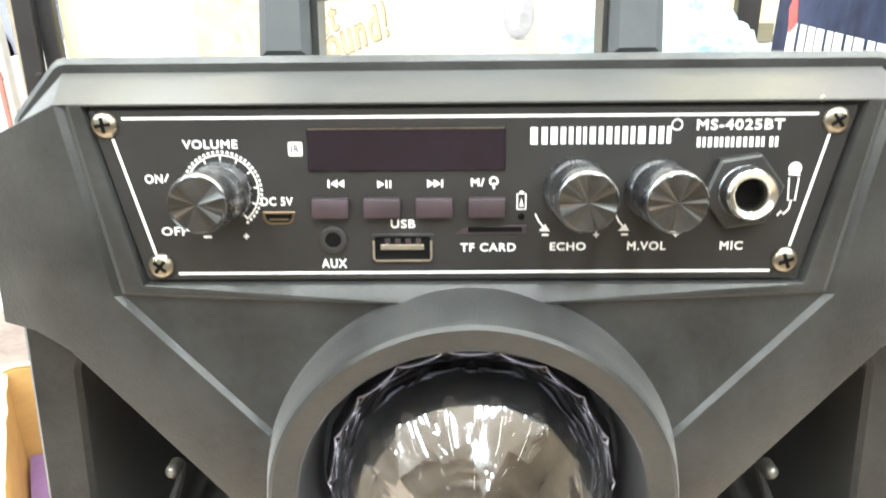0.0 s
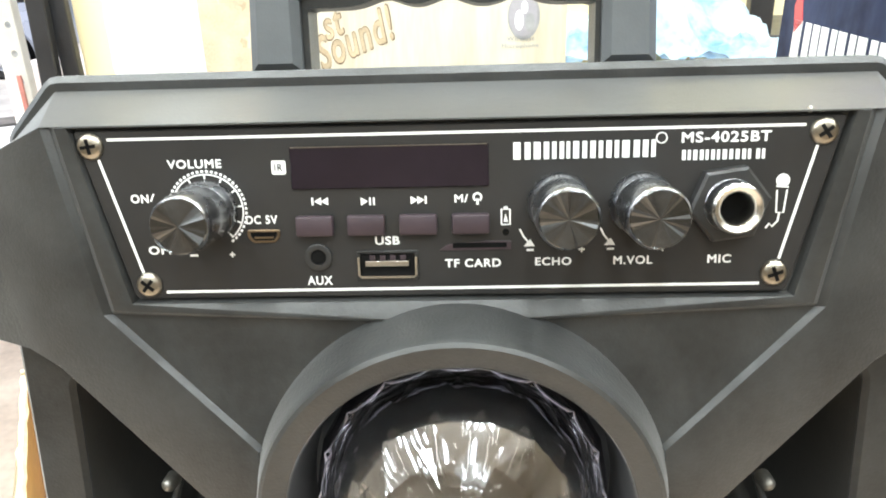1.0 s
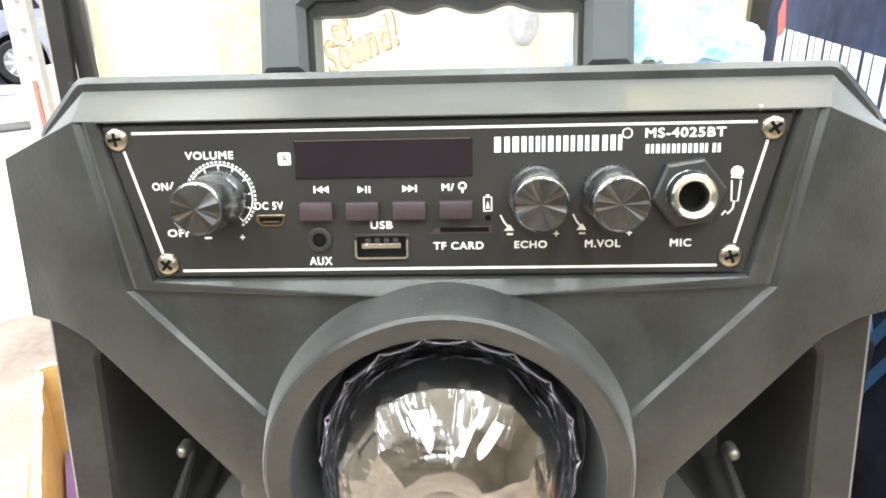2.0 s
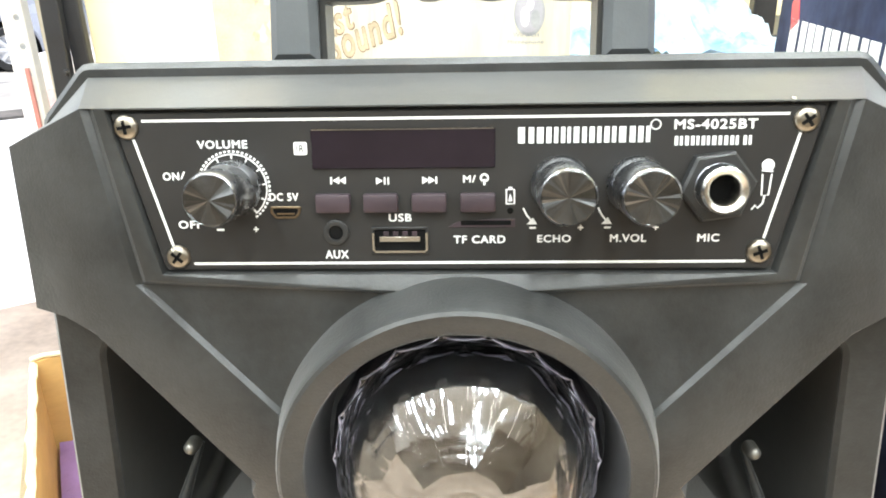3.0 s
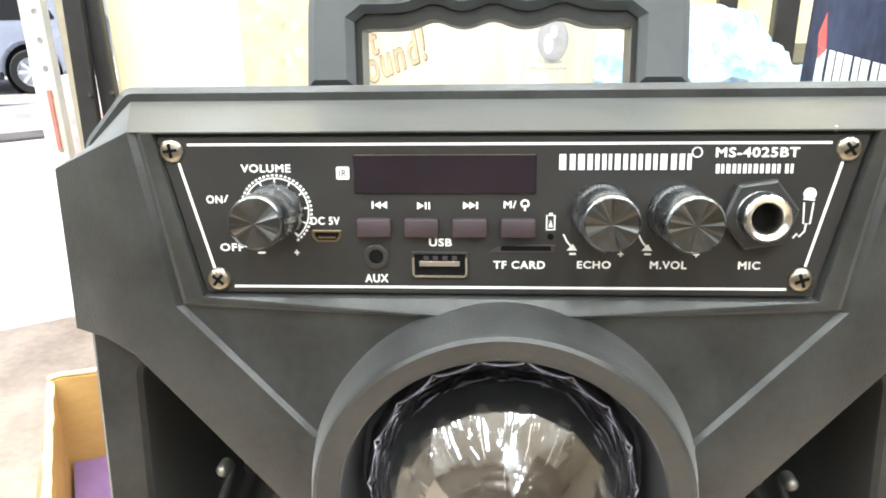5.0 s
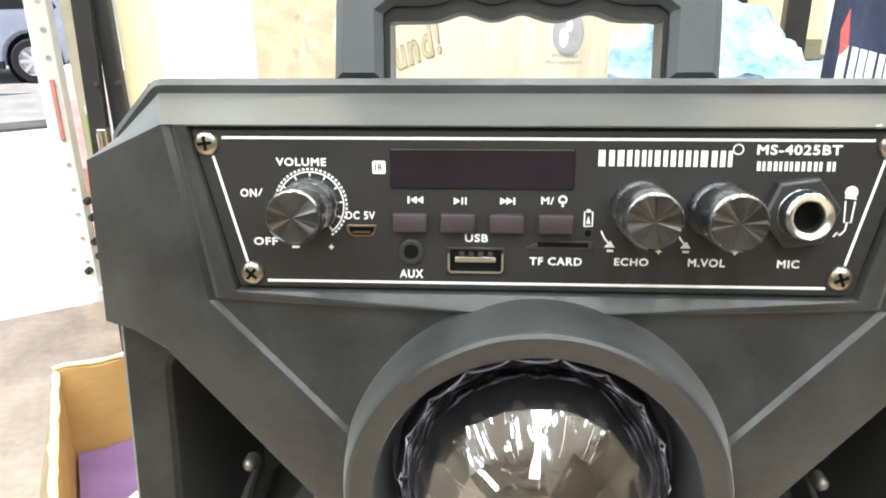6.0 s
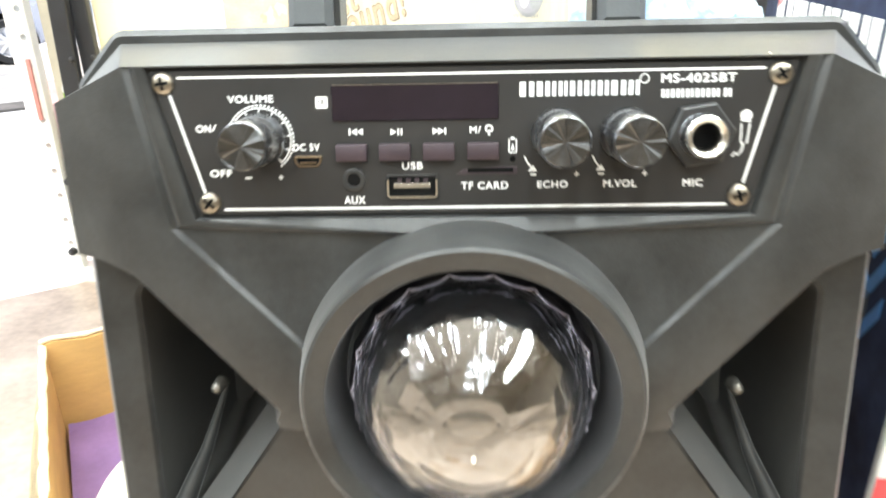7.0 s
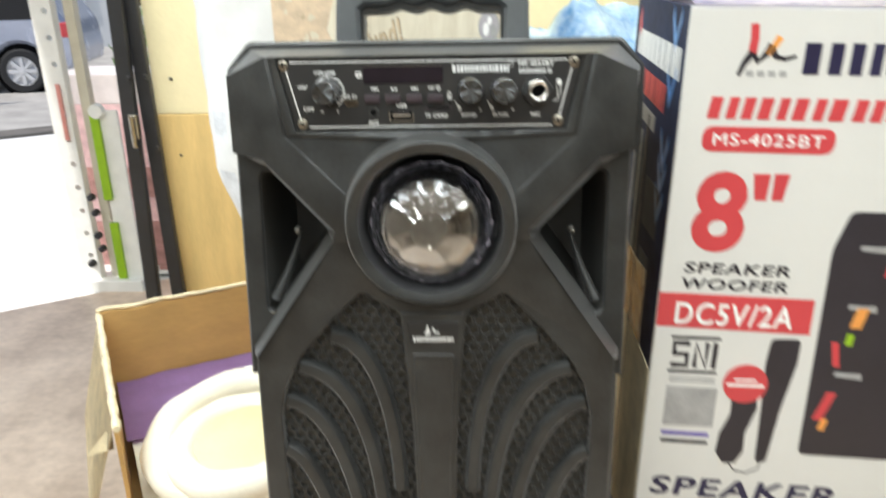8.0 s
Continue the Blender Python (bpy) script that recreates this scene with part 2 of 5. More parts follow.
def disc(cx, cz, r, n=32, a0=0.0):
    return [(cx + r * math.cos(a0 + 2 * math.pi * i / n), cz + r * math.sin(a0 + 2 * math.pi * i / n)) for i in range(n)]


def mm(pts):
    return [tuple(c * 0.001 for c in p) for p in pts]


def stroke(pts, w, yf, yb, bm=None, ends=None):
    """A flat line of width w along (x, z) points."""
    bm = bm or bmesh.new()
    left, right = [], []
    for i, p in enumerate(pts):
        a, b = Vector(pts[max(0, i - 1)]), Vector(pts[min(len(pts) - 1, i + 1)])
        d = (b - a).normalized()
        ww = w if not ends else w * (1 + (ends - 1) * i / (len(pts) - 1))
        nrm = Vector((-d.y, d.x)) * ww / 2
        left.append(tuple(Vector(p) + nrm))
        right.append(tuple(Vector(p) - nrm))
    return plate(left + right[::-1], (), yf, yb, bm=bm)


def lettering(body, x0, x1, z0, z1, y, mat, parent, name="lettering", bold=0.012, thick=0.00012, slant=0.0):
    """Raised printed characters that fill x0..x1 and z0..z1 on a face at y that looks to -y."""
    cu = bpy.data.curves.new("letters", "FONT")
    cu.body, cu.shear, cu.resolution_u, cu.space_character = body, slant, 4, 1.12
    ob = new("letters", cu)
    bpy.context.view_layer.update()
    me = bpy.data.meshes.new_from_object(ob.evaluated_get(bpy.context.evaluated_depsgraph_get()))
    bpy.data.objects.remove(ob)
    bm = bmesh.new()
    d = 0.95 * min(bold, 0.034)
    for k, (dx, dy) in enumerate([(0, 0)] + [(d * math.cos(0.7854 * q), d * math.sin(0.7854 * q)) for q in range(8)]):
        n = len(bm.verts)
        bm.from_mesh(me)
        bm.verts.ensure_lookup_table()
        for v in bm.verts[n:]:
            v.co = (v.co.x + dx, v.co.y + dy, 1.0 - 0.015 * k)
    bpy.data.meshes.remove(me)
    xs, ys = [v.co.x for v in bm.verts], [v.co.y for v in bm.verts]
    ax, bx, ay, by = min(xs), max(xs), min(ys), max(ys)
    for v in bm.verts:
        v.co = ((v.co.x - ax) / (bx - ax) * (x1 - x0) + x0, y - thick * v.co.z, (v.co.y - ay) / (by - ay) * (z1 - z0) + z0)
    return part(name, bm, mat, parent)


def word_blocks(widths, x0, x1, z0, z1, y, mat, parent, name="wordmark_bar", slant=0.0, gap=0.22):
    """A wordmark as a row of plain upright bars, a thick and a thin one for each of its widths."""
    total = sum(widths) + gap * (len(widths) - 1)
    k, x, s = (x1 - x0) / total, x0, slant * (z1 - z0)
    for w in widths:
        pieces = ((0, 0.42), (0.66, 1.0)) if w > 0.8 else ((0, 1.0),)
        for a, b in pieces:
            p, q = x + a * w * k, x + b * w * k
            if w > 0:
                part(name, plate([(p, z0), (q, z0), (q + s, z1), (p + s, z1)], (), y - 0.00015, y), mat, parent)
        x += (w + gap) * k


def tube(pts, r, steps=10, bm=None, cap=True):
    """A round bar along 3D points; r may be a list."""
    bm = bm or bmesh.new()
    rings = []
    for i, p in enumerate(pts):
        p = Vector(p)
        d = (Vector(pts[min(len(pts) - 1, i + 1)]) - Vector(pts[max(0, i - 1)])).normalized()
        u = d.orthogonal().normalized() if i == 0 else (u - d * u.dot(d)).normalized()
        v = d.cross(u)
        rr = r[i] if isinstance(r, (list, tuple)) else r
        rings.append([bm.verts.new(p + (u * math.cos(2 * math.pi * k / steps) + v * math.sin(2 * math.pi * k / steps)) * rr) for k in range(steps)])
    for a, b in zip(rings, rings[1:]):
        for k in range(steps):
            bm.faces.new((a[k], a[(k + 1) % steps], b[(k + 1) % steps], b[k]))
    if cap:
        bm.faces.new(rings[0])
        bm.faces.new(rings[-1][::-1])
    return bm


# ---- setting ----
def slab(name, label, pts, z0, z1, mat, category):
    bm = bmesh.new()
    lo, hi = [bm.verts.new((x, y, z0)) for x, y in pts], [bm.verts.new((x, y, z1)) for x, y in pts]
    bm.faces.new(hi)
    bm.faces.new(lo[::-1])
    for i in range(len(pts)):
        bm.faces.new((lo[i - 1], lo[i], hi[i], hi[i - 1]))
    return tagged(part(name, bm, mat), label, category, kind="structure")


EDGE = Vector((0.845, 0.535)).normalized()          # line of the shop's front
OUT = Vector((-EDGE.y, EDGE.x))
E0 = Vector((-2.06, 2.862))


def front_line(along, out):
    return tuple(E0 + EDGE * along + OUT * out)


slab("ground", "dark grey asphalt road reaching the distance", [(-400, -400), (400, -400), (400, 400), (-400, 400)], -0.3, -0.06, ASPHALT, "ground")
slab("floor", "brown grey tiled shop floor", [front_line(-6.5, 0), front_line(6, 0), (6, -4.2), (-8, -4.2)], -0.05, 0.0, FLOOR, "floor")
slab("pavement", "sunlit pale concrete forecourt", [front_line(-30, 0.003), front_line(30, 0.003), front_line(30, 4.9), front_line(-30, 4.9)], -0.05, -0.008, FORECOURT, "pavement")
# gutter shadow is put into the kerb's dark colour
slab("kerb", "dirty kerb beside the road, darkened for the gutter shadow", [front_line(-30, 4.903), front_line(30, 4.903), front_line(30, 5.3), front_line(-30, 5.3)], -0.055, 0.02, KERB, "kerb")
# ceiling widened past the west wall to keep the sun off the floor
slab("ceiling", "plain white shop ceiling", [front_line(-6.5, 0.16), front_line(8, 0.16), (6, -4.2), (-8, -4.2)], CEIL, CEIL + 0.1, CEILMAT, "ceiling")
# unseen walls added to close the room, toned for fill and reflections
slab("wall_south", "plain buff wall out of view, closing the shop", [(-3.5, -4.3), (6, -4.3), (6, -4.2), (-3.5, -4.2)], 0, CEIL, WALLMAT, "wall")
slab("wall_west", "plain buff wall out of view, closing the shop", [(-3.5, -4.2), (-3.4, -4.2), (-3.4, 0.4), (-3.5, 0.4)], 0, CEIL, WALLMAT, "wall")
slab("wall_east", "plain buff wall out of view, closing the shop", [(4.0, -4.2), (4.1, -4.2), (4.1, 1.3), (4.0, 1.3)], 0, CEIL, WALLMAT, "wall")
slab("wall_north", "cream yellow painted wall behind the goods", [(-0.45, 1.12), (4.0, 1.12), (4.0, 1.24), (-0.45, 1.24)], 0, CEIL, CREAM, "wall")


def ceiling_lamp(x, y):
    t = thing("ceiling_light", "white batten light with one bright fluorescent tube", "ceiling light", pose(x, y, CEIL), "ceiling lights")
    part("housing", box_bm(-0.035, 0.035, -0.62, 0.62, -0.045, 0.0, 0.006), WHITESTEEL, t)
    for s in (-1, 1):
        part("end_cap", box_bm(-0.02, 0.02, s * 0.62 - 0.012, s * 0.62 + 0.012, -0.075, -0.045, 0.004), WHITESTEEL, t)
    lamp = new("tube_light", bpy.data.lights.new("tube_light", "AREA"))
    lamp.data.shape, lamp.data.size, lamp.data.size_y = "RECTANGLE", 0.05, 1.2
    lamp.data.energy, lamp.data.color = TUBE_WATTS, (0.89, 0.985, 1.0)
    lamp.parent = t
    lamp.location = (0, 0, -0.08)
    return t


for lx in (-2.3, -1.7, -1.1, -0.5, 0.1, 0.7, 1.3, 1.9):
    for ly in (0.42, -0.85):
        ceiling_lamp(lx, ly)
for lx in (-2.3, -1.1, 0.1, 1.3):
    ceiling_lamp(lx, -2.7)


# ---- support ----
TABLE_Z = H - 0.455


def table(x0, x1, y0, y1, z):
    t = thing("table", "plain brown wooden table under the speaker", "table", pose(0, 0, 0))
    part("tabletop", box_bm(x0, x1, y0, y1, z - 0.03, z, 0.004), WOOD, t)
    for x in (x0 + 0.04, x1 - 0.04):
        for y in (y0 + 0.04, y1 - 0.04):
            part("leg", box_bm(x - 0.025, x + 0.025, y - 0.025, y + 0.025, 0, z - 0.03, 0.003), WOOD, t)


table(-0.135, 0.62, -0.10, 0.80, TABLE_Z)

# ---- the speaker ----
speaker = thing("portable_speaker", "black plastic trolley speaker with a control panel and light dome", "speaker", SPK)
CX = 0.001


def shell_upper():
    """The faceted upper front: top bevel, wings, upper arms and the ledge round the control panel."""
    bm = bmesh.new()
    left = dict(
        T1=(-106, -1.7, 5.2), T2=(-127.5, 47, 12.9), C1=(-134, 8.5, -6.0), C2=(-143, 47, -1.8),
        S1=(-133, 8.5, -56), S2=(-139, 47, -57), S3=(-124, 8, -58.5), S4=(-124, 47, -60), H0=(-110, -1.5, -60.5), H0b=(-114, 20, -67),
        LT=(-101.8, -2.2, 5.0), LB=(-92.4, -2.2, -44.2), GT=(-103.9, -0.5, 5.1), GB=(-94.1, -0.5, -45.0), K=(-95.8, -1.9, -45.4), FT=(-97.9, 0.9, 4.6), FB=(-86.6, 0.9, -41.8), ET=(-98.7, -2.1, 4.8), EB=(-87.3, -2.1, -42.3),
        LC=(-11.5, -5.0, -46.8), H1=(-63.5, -6.5, -107), H1b=(-73, 18, -110), V=(-55, -6.8, -84), LB2=(-93.8, -0.2, -45.6), LC2=(-12.5, -3.2, -47.8), V2=(-54.1, -5.0, -83.4),
        A1=(-28, -3.0, -52), A2=(-42, -4.0, -63), M1=(-55, -8, -97), R2=(-53.5, -6.5, -114), J=(-66, -3.5, -112), G=(-64.8, -3.4, -114.5), Gb=(-73, 18, -114))
    vs = {}
    for k, (x, y, z) in left.items():
        for s, tag in ((1, "L"), (-1, "R")):
            vs[k + tag] = bm.verts.new((s * x * 0.001 + CX, y * 0.001, z * 0.001))
    for t in "LR":
        for names in ("T1 T2 C2 C1", "C1 C2 S2 S1", "S1 S2 S4 S3", "S3 S4 H0b H0", "T1 GT GB K", "GT LT LB GB", "T1 K H0 C1", "C1 H0 S3 S1", "K V M1 H0", "M1 H1 H0", "M1 R2 G J H1", "H1 H1b J", "J H1b Gb", "J Gb G",
                      "H0 H0b H1b H1", "LT ET EB LB", "ET FT FB EB", "LB LC LC2 LB2", "K GB LB LB2", "K LB2 V2 V", "LB2 LC2 A1 A2", "LB2 A2 V2"):
            bm.faces.new([vs[n + t] for n in names.split()])
    for names in ("T1L T1R T2R T2L", "T1L GTL LTL LTR GTR T1R", "LTL LTR ETR ETL", "ETL ETR FTR FTL", "EBL EBR LCR LCL", "EBL LCL LBL", "EBR LCR LBR", "EBL EBR FBR FBL", "FTL FTR FBR FBL", "LCL LCR LC2R LC2L"):
        bm.faces.new([vs[n] for n in names.split()])
    bmesh.ops.recalc_face_normals(bm, faces=bm.faces[:])
    sharp = [e for e in bm.edges if len(e.link_faces) == 2 and e.calc_face_angle(0) > radians(12)]
    bmesh.ops.bevel(bm, geom=sharp, offset=0.0014, segments=3, affect="EDGES", profile=0.5, clamp_overlap=True)
    return bm


part("upper_front", shell_upper(), PLASTIC, speaker, smooth=24)


def body_outline():
    half = [(-130, 17.8), (-146.5, -1), (-146, -58.5), (-137, -62), (-133.5, -455)]
    return [(x * 0.001 + CX, z * 0.001) for x, z in half] + [(-x * 0.001 + CX, z * 0.001) for x, z in half[::-1]]


def body():
    well = rect(-0.121 + CX, 0.121 + CX, -0.40, -0.064)
    bm = plate(rounded(body_outline()[::-1], 0.003, 2), (well,), 0.047, 0.225, 0.0022)
    for v in bm.verts:
        if v.co.z < -0.41:
            v.co.z = -0.4595 + 0.1405 * v.co.y
    back = [e for e in bm.edges if e.is_boundary and all(v.co.y > 0.224 for v in e.verts) and any(abs(v.co.x - CX) > 0.122 for v in e.verts)]
    back += [e for e in bm.edges if e.is_boundary and e not in back and all(v.co.y > 0.224 and (v.co.z > -0.05 or v.co.z < -0.41) for v in e.verts)]
    bmesh.ops.contextual_create(bm, geom=back)
    return bm


part("cabinet", body(), PLASTIC, speaker, smooth=35)

RING_Z = -0.1025
GRILLE_L = mm([(-47.5, -147), (-38, -153), (-22.5, -161.5), (-19.5, -188), (-16, -230), (-13.5, -330), (-16, -430), (-70, -432), (-98, -380), (-107, -310), (-108.5, -240), (-103.5, -217), (-93.5, -197), (-73, -173)])


def mirrored(pts):
    return [(2 * CX - x, z) for x, z in pts][::-1]


GRILLE_L = rounded([(x + CX, z) for x, z in GRILLE_L], 0.004, 3)


def lower_front():
    arc = [(0.0535 * math.sin(a) + CX, RING_Z - 0.0535 * math.cos(a)) for a in [radians(d) for d in range(-84, 85, 12)]]
    left = mm([(-63.5, -111), (-122.5, -193), (-123.5, -300), (-122, -457)])
    right = [(2 * CX - (x + CX), z) for x, z in left]
    outer = arc + right + [(x + CX, z) for x, z in left[::-1]]
    bm = plate(outer, (GRILLE_L[::-1], mirrored(GRILLE_L)), -0.007, 0.047, 0.0016, 0.0012)
    return bm


part("lower_front", lower_front(), PLASTIC, speaker, smooth=30)

for s in (1, -1):
    # the lit slope on top of each lower arm, out to the cabinet's side
    bm = bmesh.new()
    pts = [(-63.5, -7, -111), (-122.5, -7, -193), (-133, 24, -204), (-133, 24, -196), (-73, 18, -112.5), (-123, 4, -206), (-132, 47, -220)]
    v = [bm.verts.new((s * x * 0.001 + CX, y * 0.001 - 0.0004, z * 0.001)) for x, y, z in pts]
    bm.faces.new((v[0], v[1], v[3], v[4]))
    bm.faces.new((v[1], v[2], v[3]))
    bm.faces.new((v[1], v[5], v[6], v[2]))
    bmesh.ops.bevel(bm, geom=[e for e in bm.edges if len(e.link_faces) == 2], offset=0.001, segments=2, affect="EDGES")
    part("arm_slope", bm, PLASTIC, speaker, smooth=30)
    # the set-back cheek with the horn opening, and the horn behind it
    hole = mm([(-117.5, -72), (-115, -68.5), (-108, -69.5), (-77, -101), (-71, -110), (-73, -117), (-108, -166), (-113, -168), (-117.5, -165)])
    hole = rounded([(x, z * 1.01) for x, z in hole], 0.0022, 2)
    rim = mm([(-133, -57), (-132.5, -216), (-100, -216), (-45, -140), (-45, -80), (-80, -56)])
    f = (lambda p: [(x + CX, z) for x, z in p]) if s == 1 else (lambda p: mirrored([(x + CX, z) for x, z in p]))
    part("cheek", plate(f(rim), (f(hole),), 0.0155, 0.047, 0.0015, 0.0015), PLASTIC, speaker, smooth=30)
    bm = bmesh.new()
    cx = sum(p[0] for p in hole) / len(hole)
    cz = sum(p[1] for p in hole) / len(hole)
    rings = []
    for k, y in ((1.0, 0.018), (0.97, 0.040), (0.9, 0.062), (0.6, 0.085)):
        rings.append([bm.verts.new((s * (cx + (x - cx) * k) + CX, y, cz + (z - cz) * k)) for x, z in hole])
    for a, b in zip(rings, rings[1:]):
        for i in range(len(a)):
            bm.faces.new((a[i - 1], a[i], b[i], b[i - 1]))
    bm.faces.new(rings[-1])
    part("horn", bm, PLASTIC_DARK, speaker, "deep black horn cavity", smooth=50)
    part("horn_fin", tube([(s * x * 0.001 + CX, y * 0.001, z * 0.001) for x, y, z in ((-95.5, 34, -115), (-104, 29, -140), (-113.2, 21, -162))], [0.0008, 0.0024, 0.0042], 12), PLASTIC, speaker, smooth=60)
    bm = lathe([(0, -0.0028), (0.0014, -0.0024), (0.0024, -0.001), (0.0026, 0.004)], s * -0.0955 + CX, -0.112, 16)
    bmesh.ops.translate(bm, verts=bm.verts[:], vec=(0, 0.024, 0))
    part("horn_screw", bm, DULL, speaker, "small dull screw", smooth=50)

# ring round the dome
def leaning(bm):
    """Leans a ring back below its top, as the front does."""
    for v in bm.verts:
        if v.co.y < 0.001:
            v.co.y += 0.125 * max(0.0, -0.055 - v.co.z)
    return bm


part("ring", leaning(lathe([(0.0612, 0.014), (0.0602, 0.0), (0.0582, -0.008), (0.0561, -0.0148), (0.0556, -0.0176), (0.0549, -0.0192), (0.0538, -0.0199), (0.0485, -0.0186), (0.0476, -0.0179), (0.0472, -0.0165)], CX, RING_Z, 96)), PLASTIC, speaker, "round black bezel round the light dome", smooth=32)
part("ring_well", leaning(lathe([(0.0472, -0.0165), (0.0466, 0.002), (0.0446, 0.014), (0.0369, 0.018), (0.0, 0.018)], CX, RING_Z, 64)), WELL, speaker, "dark well round the dome", smooth=50)


def cut_ball(radius, depth, y0, fine, turn):
    """Half of a ball of flat facets, bulging to -y from the plane y0."""
    bm = bmesh.new()
    bmesh.ops.create_icosphere(bm, subdivisions=fine, radius=1.0, matrix=pose(0, 0, 0, turn, 17, 23))
    bmesh.ops.bisect_plane(bm, geom=bm.verts[:] + bm.edges[:] + bm.faces[:], plane_co=(0, 0, 0), plane_no=(0, 1, 0), clear_outer=True)
    for v in bm.verts:
        v.co = (CX + v.co.x * radius, y0 + v.co.y * depth, RING_Z + v.co.z * radius)
    return bm


def gem(radius, depth, y0, count, angles):
    """A dome of flat facets in staggered rows, bulging to -y from the plane y0."""
    bm = bmesh.new()
    rings = []
    for k, deg in enumerate(angles):
        r, y = radius * math.cos(radians(deg)), y0 - depth * math.sin(radians(deg))
        rings.append([bm.verts.new((CX + r * math.cos(2 * math.pi * (i + k / 2) / count), y, RING_Z + r * math.sin(2 * math.pi * (i + k / 2) / count))) for i in range(count)])
    for lo, hi in zip(rings, rings[1:]):
        for i in range(count):
            j = (i + 1) % count
            bm.faces.new((lo[i], lo[j], hi[i]))
            bm.faces.new((hi[i], lo[j], hi[j]))
    bm.faces.new(rings[-1])
    return bm


FACETS = 18
bm = gem(0.0408, 0.0378, 0.004, FACETS, (0, 13, 28, 44, 62, 76))
back = cut_ball(0.0384, 0.0350, 0.004, 5, 12)
bmesh.ops.reverse_faces(back, faces=back.faces[:])
inner_mesh = bpy.data.meshes.new("inner_wall")
back.to_mesh(inner_mesh)
back.free()
outer_count = len(bm.faces)
bm.from_mesh(inner_mesh)
bpy.data.meshes.remove(inner_mesh)
inner_count = len(bm.faces)
bmesh.ops.bridge_loops(bm, edges=[e for e in bm.edges if e.is_boundary])
dome = part("light_dome", bm, DOME, speaker, "clear faceted acrylic light dome")
dome.visible_shadow = False
for f in dome.data.polygons:
    f.use_smooth = outer_count <= f.index < inner_count
bm = gem(0.0372, 0.0295, 0.004, 14, (0, 17, 34, 52, 72))
random.seed(5)
for v in bm.verts:
    if v.co.y < 0.003:
        v.co += Vector((random.gauss(0, 0.0006), random.gauss(0, 0.0006), random.gauss(0, 0.0006)))
bmesh.ops.subdivide_edges(bm, edges=bm.edges[:], cuts=3, use_grid_fill=True)
for v in bm.verts:
    q = Vector(((v.co.x - CX) / 0.0372, (v.co.y - 0.004) / 0.0295, (v.co.z - RING_Z) / 0.0372))
    q = q.lerp(q.normalized(), 0.3)
    v.co = (CX + q.x * 0.0372, 0.004 + q.y * 0.0295, RING_Z + q.z * 0.0372)
bmesh.ops.holes_fill(bm, edges=[e for e in bm.edges if e.is_boundary])
part("reflector", bm, MIRROR, dome, "silvered faceted reflector ball inside the dome", smooth=2.5)
bm = bmesh.new()
rows = [[bm.verts.new((CX + rad * math.cos(2 * math.pi * (i + k / 2) / FACETS), y, RING_Z + rad * math.sin(2 * math.pi * (i + k / 2) / FACETS))) for i in range(FACETS)] for k, (rad, y) in enumerate(((0.0430, 0.008), (0.0418, 0.0035), (0.0411, 0.0010)))]
for lo, hi in zip(rows, rows[1:]):
    for i in range(FACETS):
        j = (i + 1) % FACETS
        bm.faces.new((lo[i], lo[j], hi[i]))
        bm.faces.new((hi[i], lo[j], hi[j]))
part("scalloped_rim", bm, RIM, dome, "dark faceted edge of the dome")


def petal_edge(radius, dip, y, turn, thick):
    """A closed row of shallow petals, thick in the middle of each and thin at the cusps."""
    n = FACETS * 10
    pts, rad = [], []
    for i in range(n + 1):
        a = 2 * math.pi * i / n
        k = abs(math.sin(FACETS / 2 * (a - turn)))
        r = radius - dip * k
        pts.append((CX + r * math.cos(a), y - 0.0006 * k, RING_Z + r * math.sin(a)))
        rad.append(thick * (0.25 + 0.75 * k))
    return tube(pts, rad, 6, cap=False)


# petal row of pale lavender tube, drawing the glints on the dome's edge
part("rim_edge", petal_edge(0.0412, 0.0026, 0.0010, 0.0, 0.0010), EDGE_GLINT, dome, "thin lavender glints drawn along the scalloped edge", smooth=60)
bm = bmesh.new()
for rr, a in ((0.012, 4.75),):
    bmesh.ops.create_icosphere(bm, subdivisions=2, radius=0.0008, matrix=Matrix.Translation((CX + rr * math.cos(a), 0.0038 - 0.0295 * math.sqrt(1 - (rr / 0.0372) ** 2), RING_Z + rr * math.sin(a))))
part("led", bm, LED, dome)


# honeycomb behind the ribs
def inside(x, z, poly):
    hit, n = False, len(poly)
    for i in range(n):
        (x0, z0), (x1, z1) = poly[i - 1], poly[i]
        if (z0 > z) != (z1 > z) and x < (x1 - x0) * (z - z0) / (z1 - z0) + x0:
            hit = not hit
    return hit


def honeycomb(poly, pitch=0.0078):
    bm = bmesh.new()
    grown = inset_outline(poly, -0.004)
    row = 0
    z = -0.150
    while z > -0.436:
        x = -0.112 + (pitch / 2 if row % 2 else 0)
        while x < 0.114:
            if inside(x, z, grown):
                rim = []
                for r, y in ((pitch * 0.577, -0.0005), (pitch * 0.460, -0.0006), (pitch * 0.425, 0.0002), (pitch * 0.400, 0.0024)):
                    rim.append([bm.verts.new((x + r * math.sin(math.pi / 3 * i), y, z + r * math.cos(math.pi / 3 * i))) for i in range(6)])
                for a, b in zip(rim, rim[1:]):
                    for i in range(6):
                        bm.faces.new((a[i - 1], a[i], b[i], b[i - 1]))
            x += pitch
        z -= pitch * 0.866
        row += 1
    return bm


for poly in (GRILLE_L, mirrored(GRILLE_L)):
    g = part("honeycomb_grille", honeycomb(poly), PLASTIC, speaker, "black honeycomb grille")
    part("grille_backing", plate(inset_outline(poly, -0.003), (), 0.0026, 0.007), CLOTH, g)


